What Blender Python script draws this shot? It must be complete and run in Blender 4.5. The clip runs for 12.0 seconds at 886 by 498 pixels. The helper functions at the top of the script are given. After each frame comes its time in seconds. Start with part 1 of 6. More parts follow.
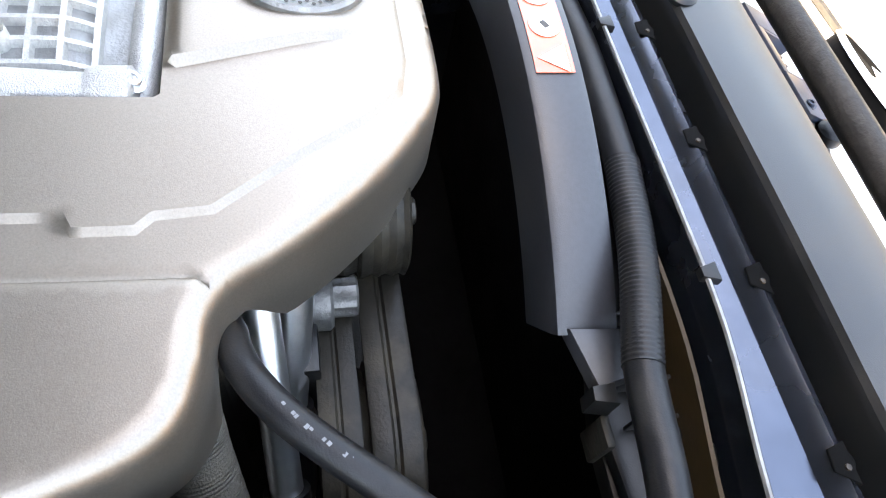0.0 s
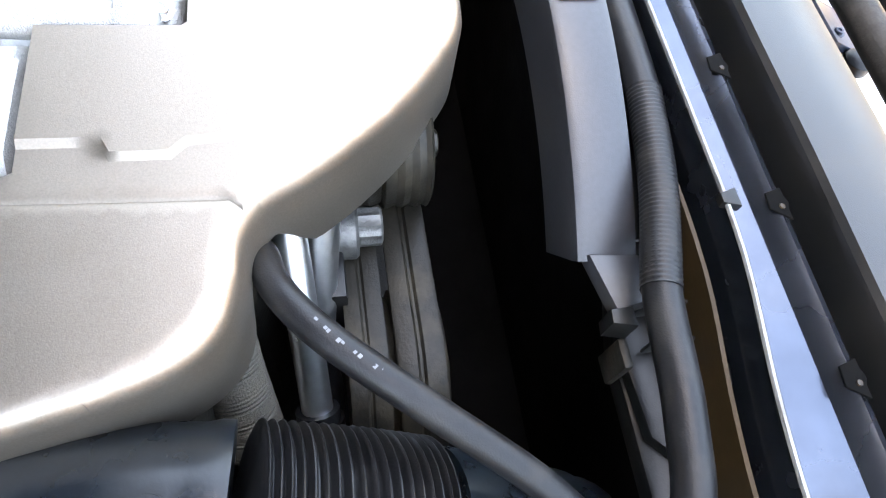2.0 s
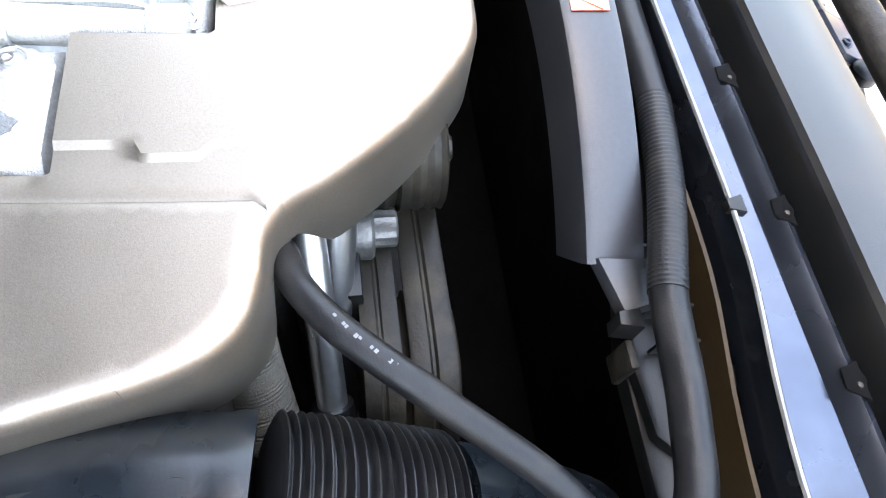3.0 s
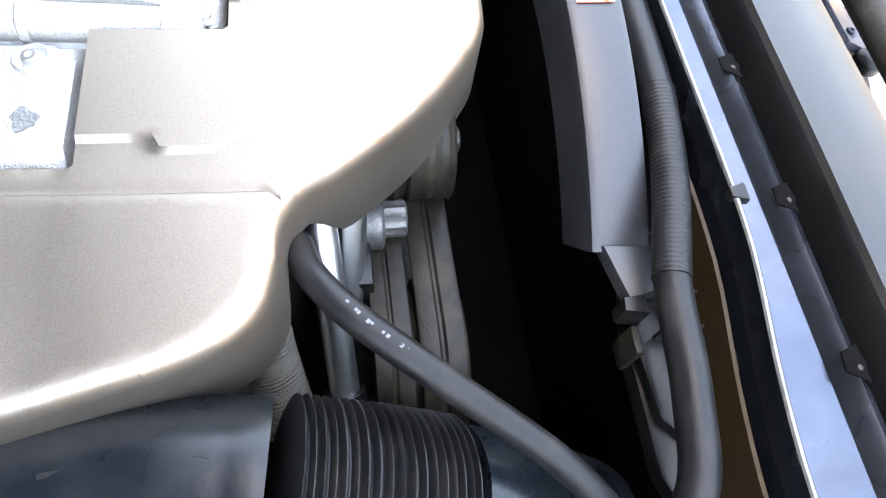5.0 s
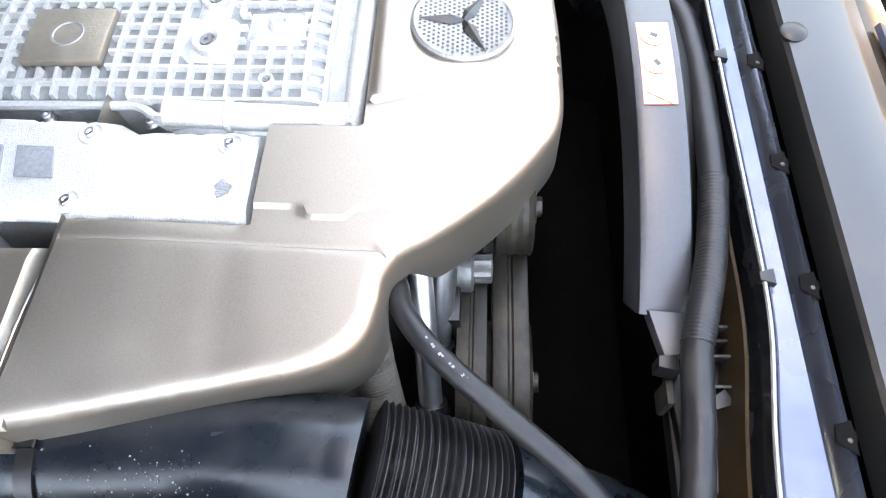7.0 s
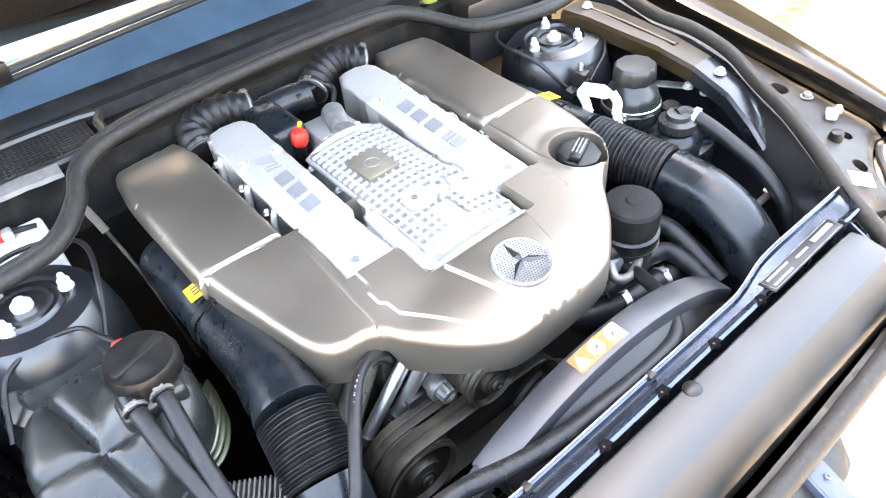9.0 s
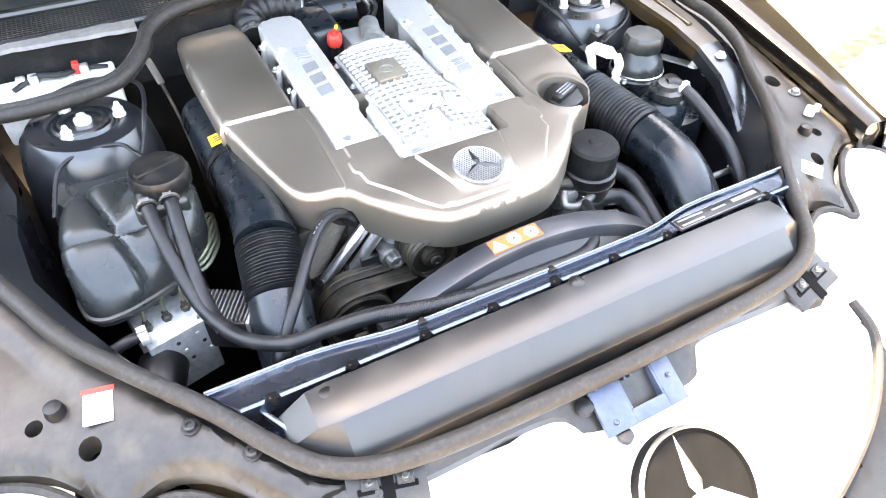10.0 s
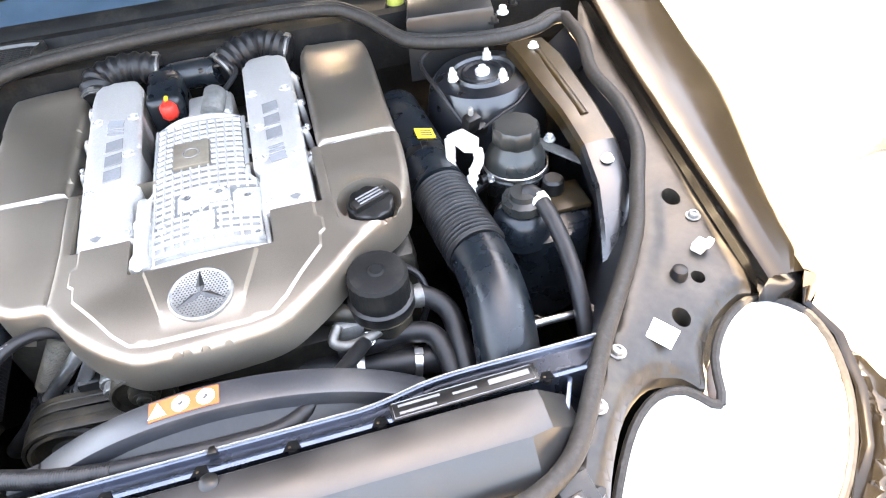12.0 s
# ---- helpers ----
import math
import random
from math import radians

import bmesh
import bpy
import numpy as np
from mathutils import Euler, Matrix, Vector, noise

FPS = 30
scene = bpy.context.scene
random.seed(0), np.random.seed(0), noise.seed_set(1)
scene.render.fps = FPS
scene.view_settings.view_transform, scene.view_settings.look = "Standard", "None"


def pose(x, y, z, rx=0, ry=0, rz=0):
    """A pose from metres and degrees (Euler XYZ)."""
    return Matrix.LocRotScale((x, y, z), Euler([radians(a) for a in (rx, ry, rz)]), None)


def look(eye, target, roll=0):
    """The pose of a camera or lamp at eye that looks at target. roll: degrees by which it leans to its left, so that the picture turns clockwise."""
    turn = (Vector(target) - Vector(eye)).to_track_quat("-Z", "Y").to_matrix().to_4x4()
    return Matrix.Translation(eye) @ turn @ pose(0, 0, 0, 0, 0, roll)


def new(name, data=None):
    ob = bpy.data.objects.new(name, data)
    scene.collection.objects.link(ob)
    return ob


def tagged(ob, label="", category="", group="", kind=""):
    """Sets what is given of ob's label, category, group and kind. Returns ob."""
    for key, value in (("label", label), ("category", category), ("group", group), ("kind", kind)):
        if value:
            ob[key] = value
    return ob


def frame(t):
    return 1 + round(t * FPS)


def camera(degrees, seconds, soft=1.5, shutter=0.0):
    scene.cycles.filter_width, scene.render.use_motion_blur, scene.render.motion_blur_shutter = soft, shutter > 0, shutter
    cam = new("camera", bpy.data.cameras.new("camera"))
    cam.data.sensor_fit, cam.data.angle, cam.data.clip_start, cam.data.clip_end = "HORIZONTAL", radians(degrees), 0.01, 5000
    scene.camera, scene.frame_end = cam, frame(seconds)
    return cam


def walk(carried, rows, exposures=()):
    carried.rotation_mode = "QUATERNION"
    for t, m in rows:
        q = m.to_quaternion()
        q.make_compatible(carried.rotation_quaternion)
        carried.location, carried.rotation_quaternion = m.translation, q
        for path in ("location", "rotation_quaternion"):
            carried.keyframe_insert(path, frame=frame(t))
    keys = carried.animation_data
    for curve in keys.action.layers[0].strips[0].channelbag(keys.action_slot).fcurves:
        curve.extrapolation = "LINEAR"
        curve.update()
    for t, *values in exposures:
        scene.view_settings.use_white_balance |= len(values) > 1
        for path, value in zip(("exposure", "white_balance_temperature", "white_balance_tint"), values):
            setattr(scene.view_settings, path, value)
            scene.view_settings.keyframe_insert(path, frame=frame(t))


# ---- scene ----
cam = camera(68.4, 12.0, soft=1.1)
PATH = [
    (0, (-0.333, 0.458, 1.028), (0.667, 0.039, -0.653), 16.0),
    (0.5, (-0.337, 0.454, 1.027), (0.578, 0.059, -0.707), 16.6),
    (1, (-0.342, 0.46, 1.026), (0.55, 0.075, -0.722), 17.1),
    (1.5, (-0.345, 0.46, 1.029), (0.548, 0.094, -0.723), 15.9),
    (2, (-0.347, 0.464, 1.029), (0.525, 0.105, -0.735), 15.5),
    (2.5, (-0.35, 0.468, 1.041), (0.551, 0.127, -0.711), 15.0),
    (2.7, (-0.354, 0.468, 1.039), (0.54, 0.138, -0.72), 14.5),
    (4.5, (-0.353, 0.465, 1.042), (0.525, 0.135, -0.724), 13.9),
    (5, (-0.36, 0.47, 1.046), (0.513, 0.167, -0.728), 13.0),
    (5.5, (-0.369, 0.479, 1.051), (0.512, 0.215, -0.725), 11.7),
    (6, (-0.375, 0.483, 1.059), (0.483, 0.269, -0.734), 9.3),
    (6.5, (-0.39, 0.485, 1.087), (0.482, 0.349, -0.708), 4.7),
    (7, (-0.385, 0.433, 1.15), (0.546, 0.562, -0.616), -6.3),
    (7.5, (-0.399, 0.386, 1.238), (0.691, 0.993, -0.326), -15.0),
    (7.7, (-0.427, 0.338, 1.264), (0.7, 1.049, -0.227), -15.3),
    (9.3, (-0.416, -0.036, 1.382), (0.351, 1.193, 0.002), -5.6),
    (9.5, (-0.421, -0.081, 1.384), (0.311, 1.158, -0.006), -5.3),
    (10, (-0.413, -0.216, 1.397), (0.254, 1.022, -0.025), 0.9),
    (10.5, (-0.279, -0.34, 1.404), (0.288, 0.997, 0.03), 1.8),
    (11, (-0.187, -0.312, 1.423), (0.294, 1.053, 0.042), 0.3),
    (11.2, (-0.163, -0.237, 1.419), (0.351, 1.121, 0.044), 1.6),
    (11.5, (-0.062, -0.205, 1.392), (0.428, 1.141, -0.003), -0.4),
    (12, (0.189, -0.165, 1.383), (0.489, 1.229, -0.02), -4.8),
]
EXPOSURES = [(0, 4.0, 9700, 12), (0.6, 4.45, 9700, 12), (6.4, 4.55, 9900, 13), (7.4, 4.65, 10000, 14), (9.3, 5.05, 9800, 13), (12, 4.85, 10000, 15)]
walk(cam, [(t, look(eye, target, roll)) for t, eye, target, roll in PATH], EXPOSURES)

# ---- world, sun ----
SUN = Vector((0.10, 0.47, 1.0)).normalized()
world = bpy.data.worlds.new("sky")
scene.world = world
world.use_nodes = True
wn = world.node_tree.nodes
sky = wn.new("ShaderNodeTexSky")
sky.sky_type, sky.sun_disc = "NISHITA", False
sky.sun_elevation = math.asin(SUN.z)
sky.sun_rotation = math.atan2(SUN.x, SUN.y)
world.node_tree.links.new(sky.outputs[0], wn["Background"].inputs[0])
wn["Background"].inputs[1].default_value = 0.15
sun_data = bpy.data.lights.new("sun", "SUN")
sun_data.energy, sun_data.angle, sun_data.color = 2.6, radians(0.5), (1.0, 0.95, 0.87)
sun_ob = new("sun", sun_data)
sun_ob.matrix_world = look(SUN * 10, (0, 0, 0))


# ---- materials ----
def mat(name, color, rough=0.5, metal=0.0, grain=0.0, scale=60.0, bump=0.0, bscale=400.0, dirt=None, dirt_amount=0.3, dirt_scale=12.0, coat=0.0, coarse=0.12, rvar=0.12, spec=0.5):
    """A painted, cast or moulded surface: fine grain, larger blotches, optional dust and relief."""
    m = bpy.data.materials.new(name)
    m.use_nodes = True
    t = m.node_tree
    b = t.nodes["Principled BSDF"]
    b.inputs["Metallic"].default_value = metal
    b.inputs["Coat Weight"].default_value = coat
    b.inputs["Coat Roughness"].default_value = 0.06
    b.inputs["Specular IOR Level"].default_value = spec
    co = t.nodes.new("ShaderNodeTexCoord")
    n1 = t.nodes.new("ShaderNodeTexNoise")
    n1.inputs["Scale"].default_value, n1.inputs["Detail"].default_value = scale, 5
    n2 = t.nodes.new("ShaderNodeTexNoise")
    n2.inputs["Scale"].default_value, n2.inputs["Detail"].default_value = dirt_scale, 6
    for n in (n1, n2):
        t.links.new(co.outputs["Object"], n.inputs["Vector"])
    ramp = t.nodes.new("ShaderNodeMapRange")
    ramp.inputs["From Min"].default_value, ramp.inputs["From Max"].default_value = 0.3, 0.7
    ramp.inputs["To Min"].default_value, ramp.inputs["To Max"].default_value = 1 - grain, 1 + grain
    t.links.new(n1.outputs["Fac"], ramp.inputs["Value"])
    ramp2 = t.nodes.new("ShaderNodeMapRange")
    ramp2.inputs["From Min"].default_value, ramp2.inputs["From Max"].default_value = 0.3, 0.7
    ramp2.inputs["To Min"].default_value, ramp2.inputs["To Max"].default_value = 1 - coarse, 1 + coarse
    t.links.new(n2.outputs["Fac"], ramp2.inputs["Value"])
    mul = t.nodes.new("ShaderNodeMath")
    mul.operation = "MULTIPLY"
    t.links.new(ramp.outputs[0], mul.inputs[0])
    t.links.new(ramp2.outputs[0], mul.inputs[1])
    col = t.nodes.new("ShaderNodeVectorMath")
    col.operation = "SCALE"
    col.inputs[0].default_value = color
    t.links.new(mul.outputs[0], col.inputs["Scale"])
    out = col.outputs[0]
    if dirt:
        edge = t.nodes.new("ShaderNodeMapRange")
        edge.inputs["From Min"].default_value, edge.inputs["From Max"].default_value = 0.5, 0.72
        edge.inputs["To Max"].default_value = dirt_amount
        t.links.new(n2.outputs["Fac"], edge.inputs["Value"])
        mix = t.nodes.new("ShaderNodeMix")
        mix.data_type = "RGBA"
        t.links.new(edge.outputs[0], mix.inputs["Factor"])
        t.links.new(out, mix.inputs["A"])
        mix.inputs["B"].default_value = (*dirt, 1)
        out = mix.outputs["Result"]
    t.links.new(out, b.inputs["Base Color"])
    rr = t.nodes.new("ShaderNodeMapRange")
    rr.inputs["From Min"].default_value, rr.inputs["From Max"].default_value = 0.3, 0.7
    rr.inputs["To Min"].default_value, rr.inputs["To Max"].default_value = max(0.02, rough - rvar * rough), min(1, rough + rvar)
    t.links.new(n2.outputs["Fac"], rr.inputs["Value"])
    t.links.new(rr.outputs[0], b.inputs["Roughness"])
    if bump:
        n3 = t.nodes.new("ShaderNodeTexNoise")
        n3.inputs["Scale"].default_value, n3.inputs["Detail"].default_value = bscale, 3
        t.links.new(co.outputs["Object"], n3.inputs["Vector"])
        bp = t.nodes.new("ShaderNodeBump")
        bp.inputs["Strength"].default_value, bp.inputs["Distance"].default_value = bump, 0.001
        t.links.new(n3.outputs["Fac"], bp.inputs["Height"])
        t.links.new(bp.outputs[0], b.inputs["Normal"])
    return m


DUST = (0.16, 0.135, 0.10)
SILVER = mat("satin_silver_paint", (0.30, 0.258, 0.216), 0.38, 0.88, 0.08, 900, 0.10, 1500, None, 0, 9, coat=0.04, coarse=0.06)
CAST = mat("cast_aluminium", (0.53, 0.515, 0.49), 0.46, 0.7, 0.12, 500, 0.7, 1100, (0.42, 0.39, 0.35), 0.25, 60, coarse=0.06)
CASTMID = mat("dull_cast_aluminium", (0.62, 0.63, 0.62), 0.5, 0.7, 0.15, 100, 0.6, 500, (0.2, 0.18, 0.15), 0.4, 30)
IRON = mat("dull_grey_iron", (0.17, 0.165, 0.155), 0.45, 0.7, 0.2, 150, 0.5, 600, (0.08, 0.07, 0.055), 0.4, 40)
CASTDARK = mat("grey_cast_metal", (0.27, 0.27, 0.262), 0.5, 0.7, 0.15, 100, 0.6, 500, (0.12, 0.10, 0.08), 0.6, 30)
STEEL = mat("bright_steel", (0.72, 0.72, 0.72), 0.28, 1.0, 0.06, 150, 0.1, 600)
ZINC = mat("zinc_plated_nut", (0.80, 0.80, 0.78), 0.4, 0.6, 0.1, 150)
PLASTIC = mat("black_plastic", (0.006, 0.006, 0.006), 0.34, 0, 0.2, 200, 0.10, 900, DUST, 0.05, 25, spec=0.4)
GLOSSPL = mat("smooth_black_plastic", (0.006, 0.009, 0.012), 0.25, 0, 0.2, 200, 0.06, 500, DUST, 0.05, 30, spec=0.4, coat=0.0)
GREYPL = mat("dark_grey_plastic", (0.014, 0.014, 0.014), 0.32, 0, 0.08, 400, 0.10, 1500, DUST, 0.06, 14, spec=0.6)
SHROUD = mat("grey_shroud_plastic", (0.022, 0.023, 0.027), 0.36, 0, 0.15, 300, 0.12, 1200, DUST, 0.14, 10, spec=0.7)
RUBBER = mat("black_rubber", (0.008, 0.008, 0.009), 0.40, 0, 0.2, 300, 0.15, 900, DUST, 0.06, 60, spec=0.32)
SEALRUB = mat("worn_grey_rubber_seal", (0.020, 0.018, 0.016), 0.58, 0, 0.25, 200, 0.4, 500, (0.20, 0.19, 0.18), 0.08, 130, spec=0.3)
BODY = mat("black_body_paint", (0.006, 0.005, 0.004), 0.10, 0, 0.2, 80, 0.0, 1, DUST, 0.012, 8, spec=0.24)
BAYP = mat("blue_black_bay_paint", (0.007, 0.008, 0.010), 0.28, 0, 0.2, 80, 0.05, 300, DUST, 0.05, 9, spec=0.75)
INNER = mat("dark_inner_body_paint", (0.022, 0.019, 0.016), 0.36, 0, 0.25, 80, 0.08, 300, DUST, 0.22, 14, spec=0.36)
# Blue-grey of the catch is reflected sky put into the base colour.
LATCHP = mat("sky_tint_latch_paint", (0.045, 0.060, 0.095), 0.4, 0.1, 0.15, 100, 0.1, 300, DUST, 0.2, 30)
# Gloss black rail; its bluish sky sheen is put into the metallic base.
RAILP = mat("sky_sheen_rail_paint", (0.082, 0.097, 0.125), 0.20, 0.9, 0.1, 60, 0.0, 160, (0.05, 0.05, 0.055), 0.35, 22, spec=0.6)
# Near-white puts the glare of direct sun into the grille surround's colour.
BUMPER = mat("sun_glare_white", (0.80, 0.80, 0.79), 0.3, 0.2, 0.03, 200, coat=0.5)
# Opaque white stands in for sun glare on the clear headlights.
LAMPW = mat("headlight_glare_white", (0.85, 0.85, 0.84), 0.12, 0.1, 0.03, 60, coat=1.0)
CONCRETE = mat("pale_concrete", (0.54, 0.44, 0.32), 0.85, 0, 0.15, 6, 0.4, 60, (0.36, 0.33, 0.29), 0.4, 0.9)
REDP = mat("red_plastic", (0.62, 0.03, 0.02), 0.4, 0, 0.1, 200)
ORANGE = mat("orange_label", (0.80, 0.13, 0.05), 0.14, 0, 0.05, 200, spec=1.0, coat=1.0)
YELLOW = mat("yellow_label", (0.85, 0.46, 0.03), 0.5, 0, 0.05, 200)
WHITE = mat("white_label", (0.82, 0.81, 0.79), 0.5, 0, 0.05, 200)
WHITEPL = mat("white_plastic", (0.58, 0.57, 0.54), 0.45, 0, 0.1, 100, 0.1, 400)
DARKINK = mat("dark_print", (0.05, 0.045, 0.04), 0.6, 0, 0.1, 200)
GREYINK = mat("grey_print", (0.17, 0.17, 0.175), 0.6, 0, 0.1, 200)
PALEINK = mat("pale_grey_print", (0.20, 0.20, 0.205), 0.5, 0.4, 0.15, 300, 0.3, 900)
BELT = mat("ribbed_belt_rubber", (0.018, 0.0155, 0.012), 0.40, 0.1, 0.2, 200, 0.3, 500, (0.13, 0.10, 0.06), 0.25, 25, spec=0.25)
SLEEVE = mat("brown_woven_sleeve", (0.085, 0.072, 0.055), 0.7, 0, 0.35, 700, 0.8, 900, (0.16, 0.13, 0.09), 0.5, 60)
GREASE = mat("oily_dark_metal", (0.030, 0.027, 0.022), 0.45, 0.4, 0.3, 60, 0.5, 250, (0.16, 0.11, 0.06), 0.5, 20)
OLIVE = mat("olive_brake_pipe", (0.14, 0.15, 0.10), 0.35, 0.5, 0.1, 100)
# Near-black stands in for deep shade in the bay, recesses and slots.
DARK = mat("bay_shade_and_mesh_black", (0.003, 0.003, 0.003), 0.9, 0, 0.3, 40, 0.5, 120, spec=0.1)
TANK = mat("smoky_black_tank_plastic", (0.016, 0.018, 0.018), 0.25, 0, 0.15, 90, 0.05, 500, DUST, 0.16, 12, spec=0.45)
# Ochre tint also stands in for a warm reflection on black brace metal.
OCHRE = mat("ochre_dust_and_reflection", (0.032, 0.019, 0.007), 0.30, 0.1, 0.2, 60, 0.1, 300, (0.012, 0.011, 0.010), 0.8, 18)
FARWALL = mat("grey_brown_wall", (0.22, 0.16, 0.10), 0.9, 0, 0.2, 3, 0.3, 30, (0.08, 0.09, 0.05), 0.6, 0.7)
FELT = mat("black_felt", (0.010, 0.010, 0.010), 0.95, 0, 0.3, 200, 0.6, 500, spec=0.1)
DARKWALL = mat("dark_reflection_wall", (0.030, 0.034, 0.018), 0.9, 0, 0.6, 4, 0.8, 12, (0.06, 0.05, 0.03), 0.6, 2.0)
COWLP = mat("matt_black_plastic", (0.008, 0.008, 0.008), 0.55, 0, 0.2, 200, 0.15, 700, DUST, 0.08, 25, spec=0.14)
# Blue base colour stands in for sky reflected in the windscreen.
GLASS = mat("sky_blue_windscreen", (0.03, 0.06, 0.09), 0.04, 0, 0.05, 20, coat=1.0, spec=1.0)


# ---- building helpers ----
ORIGIN = {}


def thing(name, label, category, at=(0, 0, 0), group="", kind=""):
    ob = new(name)
    ob.empty_display_size = 0.02
    ob.location = at
    ORIGIN[ob.name] = Vector(at)
    return tagged(ob, label, category, group, kind)


def origin(ob):
    return ORIGIN.get(ob.name, Vector())


def part(name, bm, material, parent=None, label="", smooth=True, sharp=40, category="", group="", kind=""):
    """Links a bmesh in world metres as one mesh object, under its thing or part."""
    o = origin(parent) if parent else Vector()
    if parent:
        bmesh.ops.translate(bm, verts=bm.verts, vec=-o)
    bmesh.ops.recalc_face_normals(bm, faces=bm.faces)
    for f in bm.faces:
        f.smooth = smooth
    if smooth:
        for e in bm.edges:
            if len(e.link_faces) == 2 and e.calc_face_angle(0) > radians(sharp):
                e.smooth = False
    me = bpy.data.meshes.new(name)
    bm.to_mesh(me)
    bm.free()
    me.materials.append(material)
    ob = new(name, me)
    if parent:
        ob.parent = parent
        ORIGIN[ob.name] = o
    return tagged(ob, label, category, group, kind)


def spline(points, n=8):
    """A smooth line through points (Catmull-Rom)."""
    p = [Vector(q) for q in points]
    p = [2 * p[0] - p[1]] + p + [2 * p[-1] - p[-2]]
    out = []
    for i in range(1, len(p) - 2):
        a, b, c, d = p[i - 1 : i + 3]
        for k in range(n):
            t = k / n
            out.append(0.5 * ((2 * b) + (c - a) * t + (2 * a - 5 * b + 4 * c - d) * t * t + (3 * b - a - 3 * c + d) * t ** 3))
    return out + [p[-2]]


def tube(points, r, segs=14, n=8, radius=None, flat=1.0, cap=True, bm=None, smooth_line=True):
    """A round pipe along points. radius(s): a factor by the share s of the length. flat: height over width."""
    bm = bm or bmesh.new()
    line = spline(points, n) if smooth_line else [Vector(p) for p in points]
    side = None
    rings = []
    total = sum((b - a).length for a, b in zip(line, line[1:]))
    run = 0
    for i, p in enumerate(line):
        if i:
            run += (p - line[i - 1]).length
        d = (line[min(i + 1, len(line) - 1)] - line[max(i - 1, 0)]).normalized()
        if side is None:
            ref = Vector((0, 0, 1)) if abs(d.z) < 0.9 else Vector((1, 0, 0))
            side = d.cross(ref).normalized()
        side = (side - d * side.dot(d)).normalized()
        up = side.cross(d)
        rr = r * (radius(run / total) if radius else 1)
        rings.append([bm.verts.new(p + rr * (math.cos(a) * side + flat * math.sin(a) * up)) for a in [2 * math.pi * k / segs for k in range(segs)]])
    for a, b in zip(rings, rings[1:]):
        for k in range(segs):
            bm.faces.new((a[k], a[(k + 1) % segs], b[(k + 1) % segs], b[k]))
    if cap:
        bm.faces.new(rings[0][::-1])
        bm.faces.new(rings[-1])
    return bm


def lathe(profile, at, axis=(0, 0, 1), segs=32, bm=None, wobble=None, ring=False):
    """Turns (radius, height) pairs round an axis through at. wobble(angle, i): a factor on the radius."""
    bm = bm or bmesh.new()
    turn = Vector(axis).to_track_quat("Z", "Y").to_matrix()
    at = Vector(at)
    rings = []
    for i, (r, h) in enumerate(profile):
        loop = []
        for k in range(segs):
            a = 2 * math.pi * k / segs
            q = r * (wobble(a, i) if wobble else 1)
            loop.append(bm.verts.new(at + turn @ Vector((q * math.cos(a), q * math.sin(a), h))))
        rings.append(loop)
    for a, b in zip(rings, rings[1:]):
        for k in range(segs):
            bm.faces.new((a[k], a[(k + 1) % segs], b[(k + 1) % segs], b[k]))
    if ring:
        for k in range(segs):
            bm.faces.new((rings[-1][k], rings[-1][(k + 1) % segs], rings[0][(k + 1) % segs], rings[0][k]))
    else:
        bm.faces.new(rings[0][::-1])
        bm.faces.new(rings[-1])
    return bm


def box(x0, x1, y0, y1, z0, z1, bevel=0.003, m=None, bm=None, segs=2):
    """A block with rounded edges; m turns or moves it."""
    bm = bm or bmesh.new()
    made = bmesh.ops.create_cube(bm, size=1)["verts"]
    for v in made:
        v.co = Vector((x0 + (v.co.x + 0.5) * (x1 - x0), y0 + (v.co.y + 0.5) * (y1 - y0), z0 + (v.co.z + 0.5) * (z1 - z0)))
    if m:
        for v in made:
            v.co = m @ v.co
    if bevel:
        edges = list({e for v in made for e in v.link_edges})
        bmesh.ops.bevel(bm, geom=edges, offset=bevel, segments=segs, profile=0.5, affect="EDGES", clamp_overlap=True)
    return bm


def inside(p, poly):
    x, y = p
    odd = False
    for (x0, y0), (x1, y1) in zip(poly, poly[1:] + poly[:1]):
        if (y0 > y) != (y1 > y) and x < (x1 - x0) * (y - y0) / (y1 - y0) + x0:
            odd = not odd
    return odd


def distance(p, poly, closed=True):
    best = 1e9
    ends = poly[1:] + poly[:1] if closed else poly[1:]
    for (x0, y0), (x1, y1) in zip(poly, ends):
        dx, dy = x1 - x0, y1 - y0
        t = max(0, min(1, ((p[0] - x0) * dx + (p[1] - y0) * dy) / (dx * dx + dy * dy + 1e-12)))
        best = min(best, (p[0] - x0 - t * dx) ** 2 + (p[1] - y0 - t * dy) ** 2)
    return math.sqrt(best)


def outline(points, n=5, closed=True):
    """A smooth closed outline through plan points."""
    p = [Vector((x, y)) for x, y in points]
    out = []
    c = len(p)
    for i in range(c):
        a, b, q, d = p[i - 1], p[i], p[(i + 1) % c], p[(i + 2) % c]
        for k in range(n):
            t = k / n
            v = 0.5 * ((2 * b) + (q - a) * t + (2 * a - 5 * b + 4 * q - d) * t * t + (3 * b - a - 3 * q + d) * t ** 3)
            out.append((v.x, v.y))
    return out


